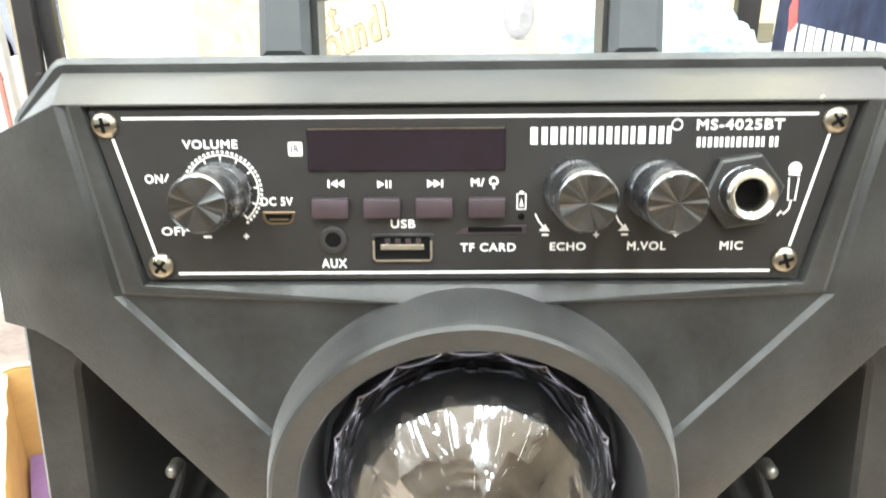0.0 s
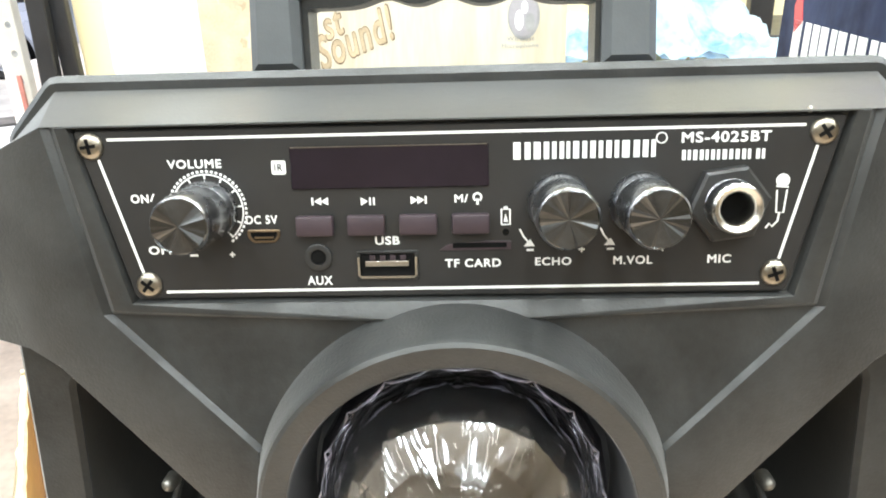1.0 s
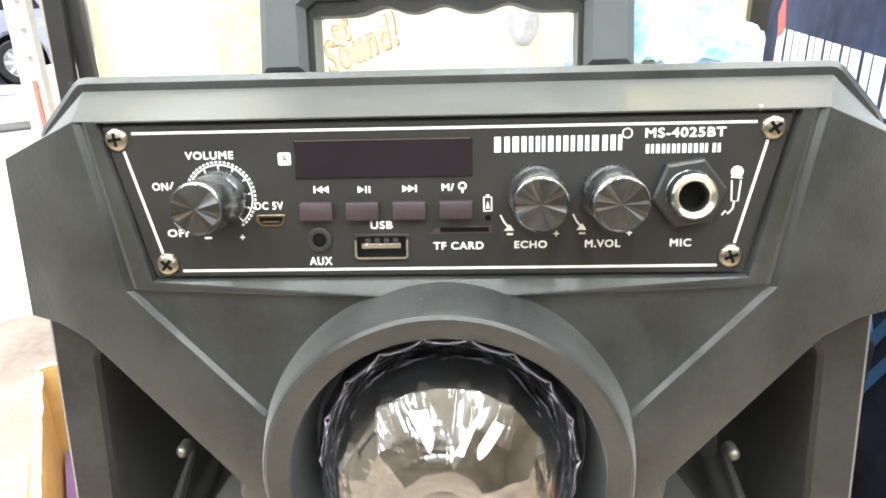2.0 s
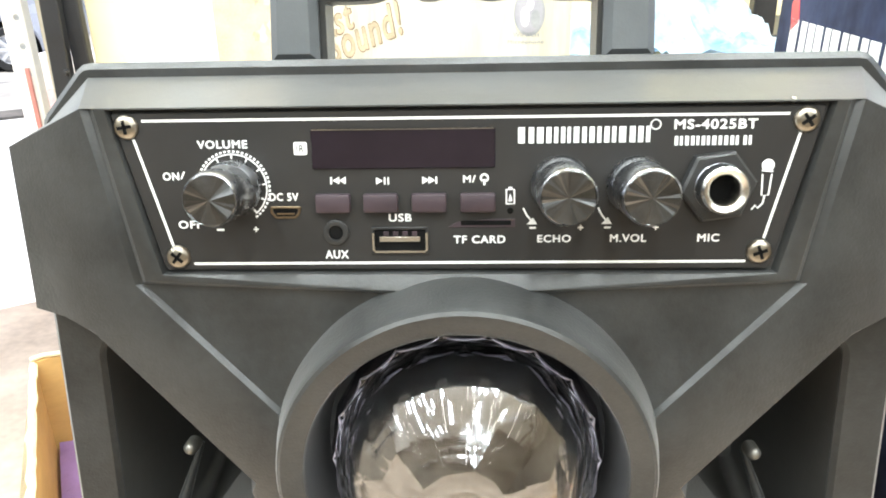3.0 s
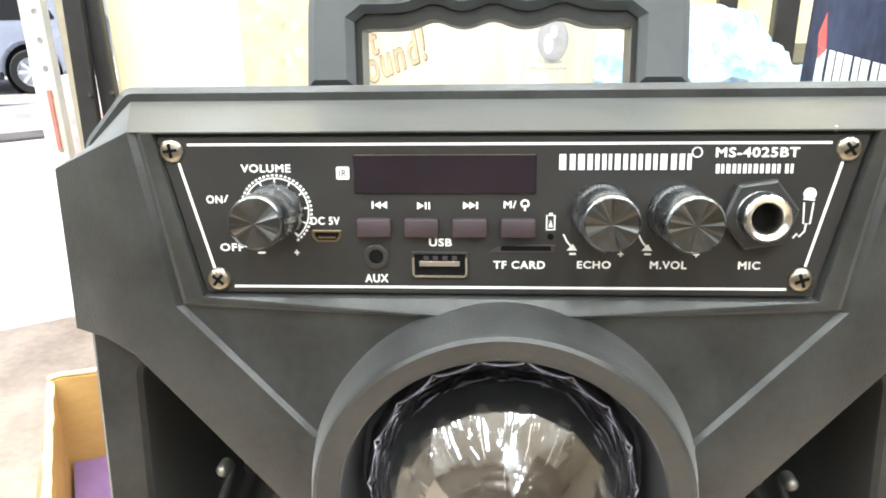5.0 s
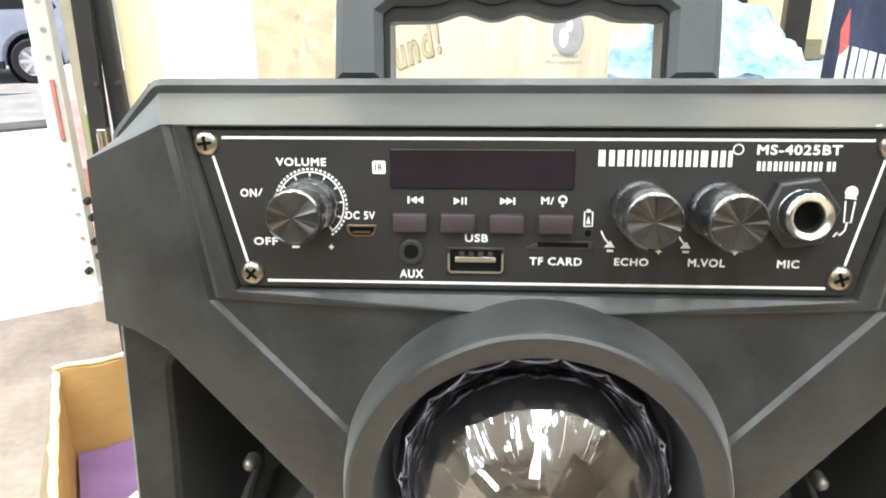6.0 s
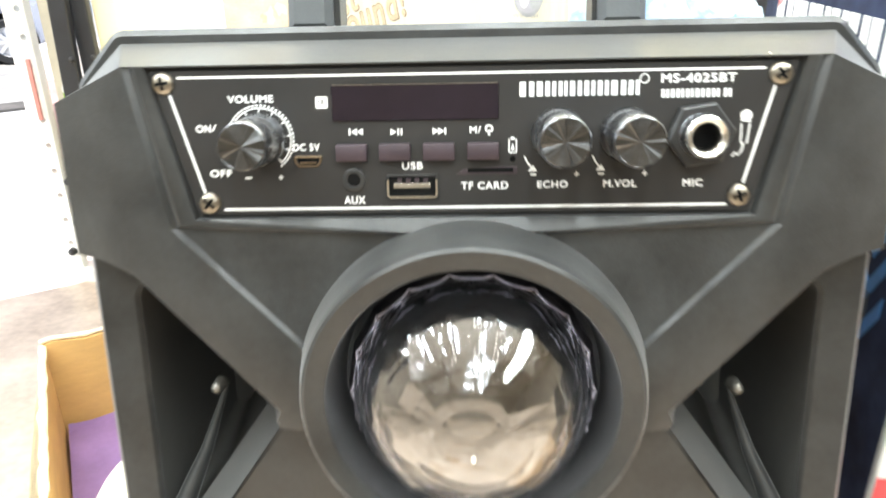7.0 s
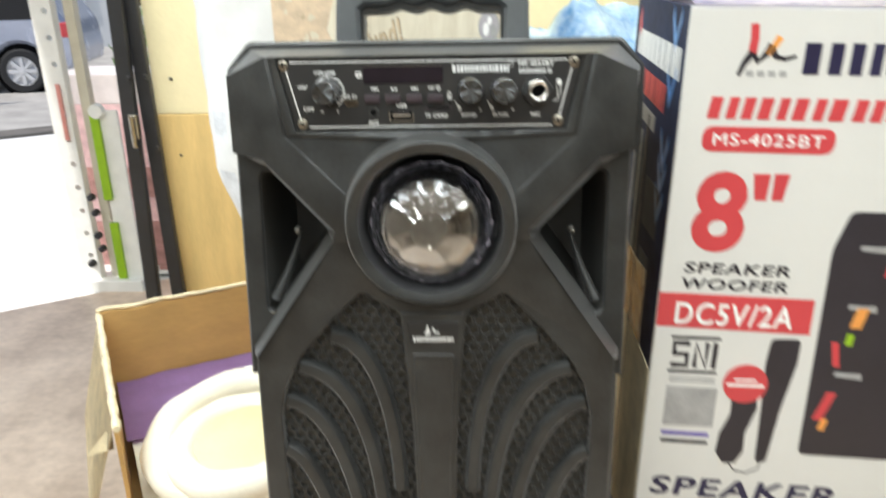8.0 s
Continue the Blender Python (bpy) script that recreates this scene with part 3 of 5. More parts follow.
def rib(p, w0, w1):
    """A curved fin with a rounded back, swept along (x, z) points."""
    pts = []
    n = 18
    for i in range(n + 1):
        t = i / n
        a = [Vector(q) for q in p]
        pts.append(a[0] * (1 - t) ** 3 + a[1] * 3 * t * (1 - t) ** 2 + a[2] * 3 * t * t * (1 - t) + a[3] * t ** 3)
    bm = bmesh.new()
    prev = None
    for i, c in enumerate(pts):
        d = (pts[min(n, i + 1)] - pts[max(0, i - 1)]).normalized()
        nn = Vector((-d.y, d.x))
        w = w0 + (w1 - w0) * i / n
        prof = ((-0.5, 0.004), (-0.46, -0.0035), (-0.3, -0.0062), (0, -0.0068), (0.3, -0.0062), (0.46, -0.0035), (0.5, 0.004))
        ring = [bm.verts.new((c.x + nn.x * w * a, y, c.y + nn.y * w * a)) for a, y in prof]
        if prev:
            for k in range(len(prof) - 1):
                bm.faces.new((prev[k], prev[k + 1], ring[k + 1], ring[k]))
        else:
            bm.faces.new(ring)
        prev = ring
    bm.faces.new(prev)
    return bm


for s in (1, -1):
    for q in ([(-70, -180), (-46, -182), (-28, -220), (-26, -300)], [(-93, -203), (-60, -208), (-42, -250), (-38, -330)], [(-104, -229), (-76, -232), (-56, -285), (-52, -360)], [(-107, -268), (-90, -272), (-72, -320), (-66, -390)]):
        part("grille_rib", rib([(s * x * 0.001 + CX, z * 0.001) for x, z in q], 0.0125, 0.011), PLASTIC, speaker, smooth=40)

column = part("centre_column", plate([(x * 0.001 + CX, z * 0.001) for x, z in ((-22, -161), (-15.5, -250), (-13.5, -330), (-16, -432), (16, -432), (13.5, -330), (15.5, -250), (22, -161))], (), -0.0085, 0.006, 0.0015), PLASTIC, speaker, smooth=30)
badge = part("badge", plate([(x * 0.001 + CX, z * 0.001) for x, z in ((-18, -167.5), (18, -167.5), (15.8, -183.5), (-15.8, -183.5))], (), -0.0094, -0.006, 0.0006), PANEL, column, "dark badge with a white wordmark")
word_blocks([1.3, 0.5, 1, 0.9, 1, 1, 1, 1.3, 1], -0.0135 + CX, 0.0135 + CX, -0.1815, -0.1785, -0.0095, PRINT, badge)
bm = stroke(mm([(-4.2, -177), (-2.4, -170), (-1.2, -176), (1.5, -172), (2.2, -175.5), (5, -175)]), 0.0012, -0.0097, -0.0094)
part("emblem", bm, PRINT, badge)
def inset_shape(d, top):
    return rounded([(x * 0.001 + CX, z * 0.001) for x, z in ((-14.6 + d, top), (14.6 - d, top), (12.6 - d, -260), (11 - d, -330), (12 - d, -425), (-12 + d, -425), (-11 + d, -330), (-12.6 + d, -260))], 0.003, 3)


part("column_border", plate(inset_shape(0, -191), (inset_shape(2.2, -194)[::-1],), -0.0095, -0.006, 0.0007, 0.0007), PLASTIC, column, smooth=30)
part("column_inset", plate(inset_shape(1.8, -193.5), (), -0.0088, -0.006), PLASTIC, column)


# the lower front leans back towards the foot
def settle(ob):
    for v in ob.data.vertices:
        if v.co.z < -0.08 and v.co.y < 0.012:
            w = min(1.0, max(0.0, (-0.110 - v.co.z) / 0.035))
            down = -0.116 - v.co.z
            v.co.y = (v.co.y + 0.007 + 0.065 * down) * w - 0.0035 * (1 - w)
            k = 1 + (0.011 * w + 0.0099 * (1 - w) - 0.015 * down * w) / 0.40
            v.co.x, v.co.z = CX + (v.co.x - CX) * k, v.co.z * k
    for c in ob.children:
        settle(c)


for ob in speaker.children:
    if ob.name.split(".")[0] in ("lower_front", "arm_slope", "honeycomb_grille", "grille_rib", "centre_column"):
        settle(ob)


# trolley handle
def handle():
    t = part("trolley_handle", bmesh.new(), PLASTIC_GREY, speaker, "dark grey pull-out handle with finger grips")
    out = mm([(-72.5, 17), (-71, 52), (-63, 68), (-48, 77), (48, 77), (62, 68), (69, 52), (70, 17)])
    def grip(z):
        """The wavy lower edge of the grip, with three finger notches."""
        return [(x, z + 3.2 * sum(math.exp(-((x - c) / 7.0) ** 2) for c in (-24.5, -2, 23.5))) for x in [-50 + 97 * i / 40 for i in range(41)]]

    inner = [(-54, 17), (-54, 41)] + grip(44.0) + [(51, 41), (51, 17)]
    loop = [p for p in out[:1]] + rounded(out, 0.010, 3)[4:-4] + [out[-1]] + mm(inner)[::-1]
    bm = plate(loop, (), 0.078, 0.102, 0.003)
    back = [e for e in bm.edges if e.is_boundary and all(v.co.y > 0.101 for v in e.verts)]
    bmesh.ops.contextual_create(bm, geom=back)
    part("handle_frame", bm, PLASTIC_GREY, t, smooth=35)
    for i in range(12):
        x = -46 + 92 * i / 11
        part("grip_groove", box_bm((x - 2.4) * 0.001, (x + 2.4) * 0.001, 0.0765, 0.080, 0.049, 0.074, 0.001), PLASTIC_GREY, t)
    part("handle_liner", plate(mm([(-55.5, 17), (-55.5, 47), (53, 47), (53, 17), (49, 17), (49, 38)] + grip(38.5)[::-1] + [(-51.5, 38), (-51.5, 17)]), (), 0.083, 0.099), PLASTIC, t, "dark inner liner of the grip")


handle()

# ---- control panel ----
panel = part("control_panel", plate(rounded(mm([(-96.8, 3.9), (-85.4, -41.2), (86.6, -41.2), (98, 3.9)]), 0.0015, 3), (), -0.0009, 0.0, 0.0003), PANEL, speaker, "black control panel with white printed lettering")
Y = -0.0009


def white(pts, w, name="printed_line"):
    return part(name, stroke(mm(pts), w * 0.001, Y - 0.00012, Y), PRINT, panel)


white([(-88, 1.6), (88, 1.6)], 0.7)
white([(-90.8, -3.5), (-82.6, -34)], 0.7)
white([(91.2, -3.5), (84, -32.5)], 0.7)
white([(-77, -39.3), (79.5, -39.0)], 0.7)


def screw(x, z, turn):
    t = part("panel_screw", lathe([(0.0, -0.0015), (0.0018, -0.00145), (0.0028, -0.0011), (0.0034, -0.0005), (0.0035, 0.0)], x, z, 24), STEEL, panel, "cross-head steel screw", smooth=50)
    for a in (0, 90):
        r = radians(a + turn)
        part("slot", stroke([(x - 0.002 * math.cos(r), z - 0.002 * math.sin(r)), (x + 0.002 * math.cos(r), z + 0.002 * math.sin(r))], 0.0009, -0.00165, -0.0006), BLACK, t)
    t.location.y = Y
    return t


for x, z, a in ((-92.5, 0, 8), (92.5, 0, 35), (-81.4, -37.2, 50), (83, -36.2, 20)):
    screw(x * 0.001, z * 0.001, a)


def txt(body, x0, x1, z0, z1, bold=0.029):
    return lettering(body, x0 * 0.001, x1 * 0.001, z0 * 0.001, z1 * 0.001, Y, PRINT, panel, "lettering", bold)


txt("VOLUME", -73, -58.8, -6.2, -3.9)
txt("ON", -83.6, -78.9, -15.0, -12.7)
txt("OFF", -80.5, -73.6, -28.9, -26.6)
txt("DC 5V", -53.7, -45.4, -21.1, -18.8)
txt("USB", -20.1, -13.6, -27.2, -24.9)
txt("AUX", -38.6, -31.9, -37.9, -35.4)
txt("TF CARD", -1.9, 12.7, -33.6, -31.3)
txt("ECHO", 21.6, 31.0, -33.4, -31.2)
txt("M.VOL", 41.8, 51.9, -33.4, -31.1)
txt("MIC", 65.9, 71.9, -33.4, -31.1)
txt("MS-4025BT", 57.8, 79.8, -2.3, 0.4)
txt("M/", 0.9, 4.4, -16.3, -14.2)
txt("+", -58.9, -57.4, -30.0, -28.4)
txt("-", -69.5, -67.3, -29.6, -29.0)
for x in (19.2, 39.9):
    white([(x + 0.2, -29.2), (x + 2.0, -29.2)], 0.55)
    white([(x - 1.6, -23.6), (x - 0.6, -25.6), (x + 0.9, -27.4)], 0.45)
    part("printed_wedge", plate(mm([(x - 0.6, -28.2), (x + 2.3, -28.2), (x + 1.1, -26.3)]), (), Y - 0.00012, Y), PRINT, panel)
    txt("+", x + 13.6, x + 15.2, -30.0, -28.4)
word_blocks([1.5, 0.6, 1.1, 0.9, 1.2, 1.1, 1.1, 1.5, 1.1], 0.016, 0.0515, -0.0056, -0.0013, Y, PRINT, panel, gap=0.28)
white([(52.9 + 1.3 * math.cos(i * math.pi / 10), -0.9 + 1.3 * math.sin(i * math.pi / 10)) for i in range(21)], 0.3)
word_blocks([1, 0.45, 1, 1, 1.2, 0.45, 1, 0.0, 1], 0.0581, 0.0785, -0.0066, -0.0041, Y, PRINT, panel, gap=0.3)
# volume scale
VC = (-63.6, -17.2)
white([(VC[0] + 9.4 * math.cos(radians(a)), VC[1] + 9.4 * math.sin(radians(a))) for a in range(-52, 165, 4)], 0.35)
bm = bmesh.new()
for a in range(-54, 170, 7):
    c, s = math.cos(radians(a)), math.sin(radians(a))
    stroke(mm([(VC[0] + 9.9 * c, VC[1] + 9.9 * s), (VC[0] + 10.5 * c, VC[1] + 10.5 * s)]), 0.0007, Y - 0.00012, Y, bm=bm)
for a in range(-50, 150, 28):
    c, s = math.cos(radians(a)), math.sin(radians(a))
    stroke(mm([(VC[0] + 8.2 * c, VC[1] + 8.2 * s), (VC[0] + 9.3 * c, VC[1] + 9.3 * s)]), 0.0004, Y - 0.00012, Y, bm=bm)
part("volume_scale", bm, PRINT, panel)
white([(-78.4, -14.6), (-77.4, -12.6)], 0.4)
# receiver window, icons
ir = part("receiver_mark", plate(rounded(mm(rect(-45.9, -42.2, -8.2, -4.6)), 0.0006), (), Y - 0.00012, Y), PRINT, panel)
lettering("IR", -0.0451, -0.0430, -0.0074, -0.0054, Y - 0.00013, PANEL, ir)


def tri(x, z, d, w=1.1, h=1.05):
    part("printed_arrow", plate(mm([(x, z - h), (x + d * 1.7 * w, z), (x, z + h)]), (), Y - 0.00012, Y), PRINT, panel)


for x in (-33.6, -31.8):
    tri(x, -15.4, -1)
white([(-35.9, -16.4), (-35.9, -14.4)], 0.5)
tri(-23.3, -15.6, 1)
for x in (-20.9, -19.9):
    white([(x, -16.6), (x, -14.6)], 0.45)
for x in (-10.4, -8.7):
    tri(x, -15.5, 1)
white([(-6.5, -16.5), (-6.5, -14.5)], 0.5)
white([(6.8 + 1.0 * math.cos(radians(a)), -15.0 + 1.0 * math.sin(radians(a))) for a in range(-60, 241, 20)], 0.5)
white([(6.8, -15.4), (6.8, -17)], 0.6)
white([(12.9, -22.3), (15.1, -22.3), (15.1, -18.3), (12.9, -18.3), (12.9, -22.3)], 0.4)
white([(13.5, -17.9), (14.5, -17.9)], 0.6)
part("printed_drop", plate(mm([(13.4, -21.6), (14.6, -21.6), (14.0, -19.4)]), (), Y - 0.00012, Y), PRINT, panel)
part("indicator_hole", lathe([(0.0009, Y - 0.0002), (0.0009, Y), (0, Y - 0.00005)], 0.014, -0.0243, 16), BLACK, panel)
# microphone mark
part("printed_mic", plate(disc(0.0835, -0.0122, 0.0017, 20), (), Y - 0.00012, Y), PRINT, panel)
white([(81.9, -13.6), (85.0, -13.9)], 0.4)
white([(82.2, -14.6), (82.4, -20.4), (84.2, -20.4), (84.7, -14.6)], 0.4)
white([(83.2, -20.5), (82.9, -22.6), (81.6, -24), (80.9, -23.2), (80.0, -24.4)], 0.45)
# display and buttons
disp = part("display_window", plate(rounded(mm(rect(-41, 9.8, -12.2, -1.2)), 0.0006), (), Y - 0.0006, Y, 0.0003), DISPLAY, panel, "smoked violet-black display window")
part("display_edge", stroke(mm([(-40.6, -1.35), (9.4, -1.35)]), 0.00022, Y - 0.0007, Y - 0.0006), STEEL, disp)
for x in (-40.3, -26.9, -13.4, 0.1):
    part("button", box_bm(x * 0.001, (x + 9.7) * 0.001, Y - 0.0024, Y, -0.0243, -0.0190, 0.0006), BUTTON, panel, "plum black rubber button", smooth=40)
# sockets
aux = part("aux_socket", lathe([(0.0036, Y), (0.0036, Y - 0.0007), (0.0032, Y - 0.0009), (0.0021, Y - 0.0007), (0.002, Y + 0.004), (0, Y + 0.004)], -0.0352, -0.0302, 32), NUT, panel, "black round audio socket", smooth=40)
part("bore", lathe([(0.0020, Y - 0.0004), (0, Y - 0.0004)], -0.0352, -0.0302, 24), BLACK, aux)
usb = part("usb_socket", plate(rounded(mm(rect(-25.2, -8.9, -36.6, -28.7)), 0.0005), (mm(rect(-24.3, -9.8, -35.7, -29.5)),), Y - 0.0005, Y, 0.0002, 0.0002), NUT, panel, "black framed socket with a steel tongue")
part("socket_void", plate(mm(rect(-24.3, -9.8, -35.7, -29.5)), (), Y - 0.0001, Y), BLACK, usb)
part("socket_shell", stroke(mm([(-24.6, -30.4), (-24.6, -35.2), (-24.0, -35.8), (-10.1, -35.8), (-9.5, -35.2), (-9.5, -30.4)]), 0.0006, Y - 0.0008, Y), CHROME, usb)
part("socket_tongue", box_bm(-0.0229, -0.0113, Y - 0.0007, Y, -0.0330, -0.0314, 0.0002), CHROME, usb)
for i in range(4):
    part("contact", box_bm(-0.0217 + 0.0027 * i, -0.0203 + 0.0027 * i, Y - 0.0005, Y, -0.0312, -0.0300), BUTTON, usb)
dc = part("charging_socket", plate(rounded(mm([(-53.6, -22.6), (-44.9, -22.6), (-45.0, -24.6), (-46.4, -26.1), (-52.2, -26.1), (-53.6, -24.6)]), 0.0006), (rounded(mm([(-52.9, -23.2), (-45.6, -23.2), (-45.7, -24.3), (-46.7, -25.5), (-51.9, -25.5), (-52.9, -24.3)]), 0.0004),), Y - 0.0004, Y, 0.0002), BRASS, panel, "small brass charging socket")
part("socket_void", plate(mm([(-52.9, -23.2), (-45.6, -23.2), (-46.7, -25.5), (-51.9, -25.5)]), (), Y - 0.0001, Y), BLACK, dc)
part("contact", box_bm(-0.0518, -0.0468, Y - 0.0003, Y, -0.0250, -0.0245), BRASS, dc)
tf = part("card_slot", plate(mm([(-3.3, -28.9), (15.4, -28.9), (15.4, -26.6), (9, -26.6), (-1, -27.4)]), (), Y - 0.00025, Y, 0.0001), BUTTON, panel, "narrow black card slot")
part("slot_void", plate(mm(rect(0.2, 14.2, -28.3, -27.0)), (), Y - 0.00035, Y), BLACK, tf)


def knob(x, z, turn, r=0.0078):
    k = part("knob", lathe([(r * 1.02, 0.0), (r * 1.06, -0.001), (r * 1.03, -0.0035), (r * 0.93, -0.0048), (r * 0.93, -0.0062), (r * 0.99, -0.0072), (r * 0.965, -0.0190), (r * 0.93, -0.0199), (r * 0.9, -0.0202)], 0, 0, 48), KNOB_SIDE, panel, "black chrome control knob", smooth=28)
    k.location, k.rotation_euler = (x, Y, z), (0, radians(turn), 0)
    cap = lathe([(r * 0.9, -0.0202), (r * 0.86, -0.0203), (0, -0.0205)], 0, 0, 44)
    for v in cap.verts:
        if abs(v.co.y + 0.0203) < 1e-5:
            v.co.y += 0.0006 * math.cos(2 * math.atan2(v.co.z, v.co.x) - 1.0) ** 3 + random.gauss(0, 0.00006)
    part("cap", cap, KNOB_CAP, k, "turned aluminium cap with a sunburst finish")
    return k


random.seed(12)
knob(-0.0636, -0.0172, -15, 0.0076)
knob(0.0277, -0.0172, 200)
knob(0.0484, -0.0174, 180)
nut = part("hex_nut", plate(disc(0.0698, -0.0176, 0.0103, 6, radians(8)), (disc(0.0698, -0.0176, 0.0066, 32),), Y - 0.0038, Y, 0.0007), NUT, panel, "black hexagonal nut", smooth=30)
part("barrel", lathe([(0.0068, 0), (0.0068, -0.0045), (0.0064, -0.005), (0.0066, -0.0056), (0.0062, -0.0085)], 0.0698, -0.0176, 40), KNOB_SIDE, nut, smooth=30)
part("jack_ring", lathe([(0.0062, -0.0085), (0.0063, -0.0098), (0.0057, -0.0106), (0.0046, -0.0102), (0.0040, -0.0092), (0.0036, -0.006), (0.0034, -0.002)], 0.0698, -0.0176, 40), CHROME, nut, "worn chrome jack ring", smooth=40)
part("bore", lathe([(0.0040, -0.0035), (0, -0.0035)], 0.0698, -0.0176, 32), BLACK, nut)
part("glue_speck", lathe([(0, -0.0006), (0.0006, -0.0004), (0.0009, 0.0)], 0.089, 0.0052, 10), STEEL, panel)


# ---- the packed speaker's box ----
BOX_W, BOX_D, BOX_H = 0.30, 0.25, 0.486
carton = thing("speaker_carton", "white printed carton for a speaker with navy sides and loose lid", "carton", Matrix.Translation((0.158, 0.026, TABLE_Z)) @ pose(0, 0, 0, 0, 1.4, -4))
part("front_face", plate(rect(0, BOX_W, 0, BOX_H), (), 0.0, 0.004, 0.0008), BOXWHITE, carton)
part("side_face", box_bm(0.0, 0.004, 0.004, BOX_D, 0.0, BOX_H, 0.0006), NAVY, carton, "dark navy printed side")
part("far_side", box_bm(BOX_W - 0.004, BOX_W, 0.004, BOX_D, 0.0, BOX_H), NAVY, carton)
part("back_face", box_bm(0.004, BOX_W - 0.004, BOX_D - 0.004, BOX_D, 0.0, BOX_H), BOXWHITE, carton)
part("base", box_bm(0.004, BOX_W - 0.004, 0.004, BOX_D - 0.004, 0.0, 0.004), CARDBOARD, carton)


def lid():
    """The lid flap, domed up at its left end and creased."""
    bm = bmesh.new()
    nx, ny = 24, 16
    grid = []
    for j in range(ny + 1):
        row = []
        for i in range(nx + 1):
            u, v = i / nx, j / ny
            lift = 0.024 * math.exp(-((u / 0.30) ** 2)) * math.sin(math.pi * v) ** 0.9 + 0.004 * math.sin(math.pi * v) + 0.003 * noise.noise((u * 5, v * 5, 1))
            row.append(bm.verts.new((0.002 + u * (BOX_W - 0.004), v * BOX_D * 0.98, BOX_H + 0.001 + lift * min(1, v * 6))))
        grid.append(row)
    for j in range(ny):
        for i in range(nx):
            bm.faces.new((grid[j][i], grid[j][i + 1], grid[j + 1][i + 1], grid[j + 1][i]))
    bmesh.ops.solidify(bm, geom=bm.faces[:], thickness=0.003)
    return bm


LIDMAT = material("glossy_printed_lid", (0.30, 0.27, 0.52), 0.2, vary=0.15, scale=16, second=(0.80, 0.72, 0.78), coat=0.4)
part("lid", lid(), LIDMAT, carton, "glossy pale printed lid flap", smooth=40)
YB = 0.0


def on_box(x0, x1, z0, z1):
    """Places on the front face, from lengths along it and heights against the panel's screws, in millimetres."""
    k = 0.455 * 1000
    return x0 * 0.001 + 0.003, x1 * 0.001 + 0.003, (z0 + k) * 0.001, (z1 + k) * 0.001


def patch(pts, mat, name="printed_shape", lift=0.0003, parent=None):
    k = 455
    return part(name, plate([((x + 3) * 0.001, (z + k) * 0.001) for x, z in pts], (), YB - lift, YB), mat, parent or carton)


def boxtext(body, x0, x1, z0, z1, mat, bold=0.02, lift=0.0, slant=0.0):
    a, b, c, d = on_box(x0, x1, z0, z1)
    return lettering(body, a, b, c, d, YB - lift, mat, carton, "lettering", bold, 0.0003, slant)


def strokes(pts, w, mat, ends=None, lift=0.0003, name="printed_shape"):
    k = 455
    return part(name, stroke([((x + 3) * 0.001, (z + k) * 0.001) for x, z in pts], w * 0.001, YB - lift, YB, ends=ends), mat, carton)


# brush mark, wordmarks
strokes([(31, -12), (34, -4), (38.5, 3)], 2.2, INK, 2.4)
strokes([(38.3, 2), (38.6, 12), (37.6, 21)], 5.5, RED, 0.9)
strokes([(38.6, 4), (42, -3), (47, 2), (50, 8)], 3.0, INK, 1.6)
strokes([(47.5, 2), (52, 8), (54.5, 13)], 4.0, ORANGEINK, 1.1)
strokes([(50.5, 6), (53, 0.5), (59, -1), (66, 1)], 4.2, INK, 0.5)
for x in (36, 43, 50, 57):
    patch([(x, -12.4), (x + 4.6, -12.4), (x + 4.6, -8.6), (x, -8.6)], GREYINK, "printed_bar", 0.0002)
a, b, c, d = on_box(71, 270, -10.5, 9.5)
word_blocks([1.5, 0.5, 1, 1, 1.1, 1.2, 1.1, 1.5, 1.1], a, b, c, d, YB - 0.0002, NAVYINK, carton, gap=0.3)
a, b, c, d = on_box(14.5, 146, -40.5, -26)
word_blocks([1.3, 0.5, 1.3, 1.4, 1.6, 0.5, 1.2], a, b, c, d, YB - 0.0002, RED, carton, slant=0.15, gap=0.25)
part("pill", plate([((x + 3) * 0.001, (z + 455) * 0.001) for x, z in rounded(rect(13.5, 100, -63, -45.7), 8, 5)], (), YB - 0.0003, YB), RED, carton)
boxtext("MS-4025BT", 20.5, 93, -58.5, -50.2, WHITEINK, 0.014, 0.0003)
boxtext("8", 13.6, 50, -136, -76.5, RED, 0.05)
patch([(51, -77.8), (62.4, -77.6), (61.5, -96.5), (53.8, -96.5)], RED)
patch([(65, -77.5), (75, -77.2), (72.5, -96.3), (65.2, -96.4)], RED)
boxtext("SPEAKER", 12.6, 86.6, -152.6, -144.2, INK, 0.03, 0.0, 0.1)
boxtext("WOOFER", 12.3, 86.6, -165, -156.6, INK, 0.03, 0.0, 0.1)
patch([(-2.6, -196), (107.5, -197.3), (107, -169.4), (-2.6, -168.8)], RED, "printed_band")
boxtext("DC5V/2A", 10.2, 94, -193.4, -175.6, WHITEINK, 0.022, 0.0003)
# certification mark as plain bars
patch([(10, -206), (46, -205.6), (46, -203.2), (10, -203.6)], INK, "printed_bar")
patch([(10, -234.7), (46, -234.2), (46, -231.8), (10, -232.3)], INK, "printed_bar")
strokes([(24, -209.5), (13, -209.5), (13, -218.5), (23, -218.5), (23, -228), (11.5, -228)], 4.2, INK)
strokes([(29, -229.5), (29, -209.5), (37, -229), (37, -208.5)], 3.4, INK)
strokes([(43, -229.5), (43, -208)], 3.6, INK)
for z in (-238.5, -241.5):
    patch([(12, z - 1), (46, z - 1), (46, z + 0.6), (12, z + 0.6)], GREYINK, "printed_bar")
patch([(11, -281), (49, -281), (49, -246.5), (11, -246.5)], GREYINK, "printed_patch")
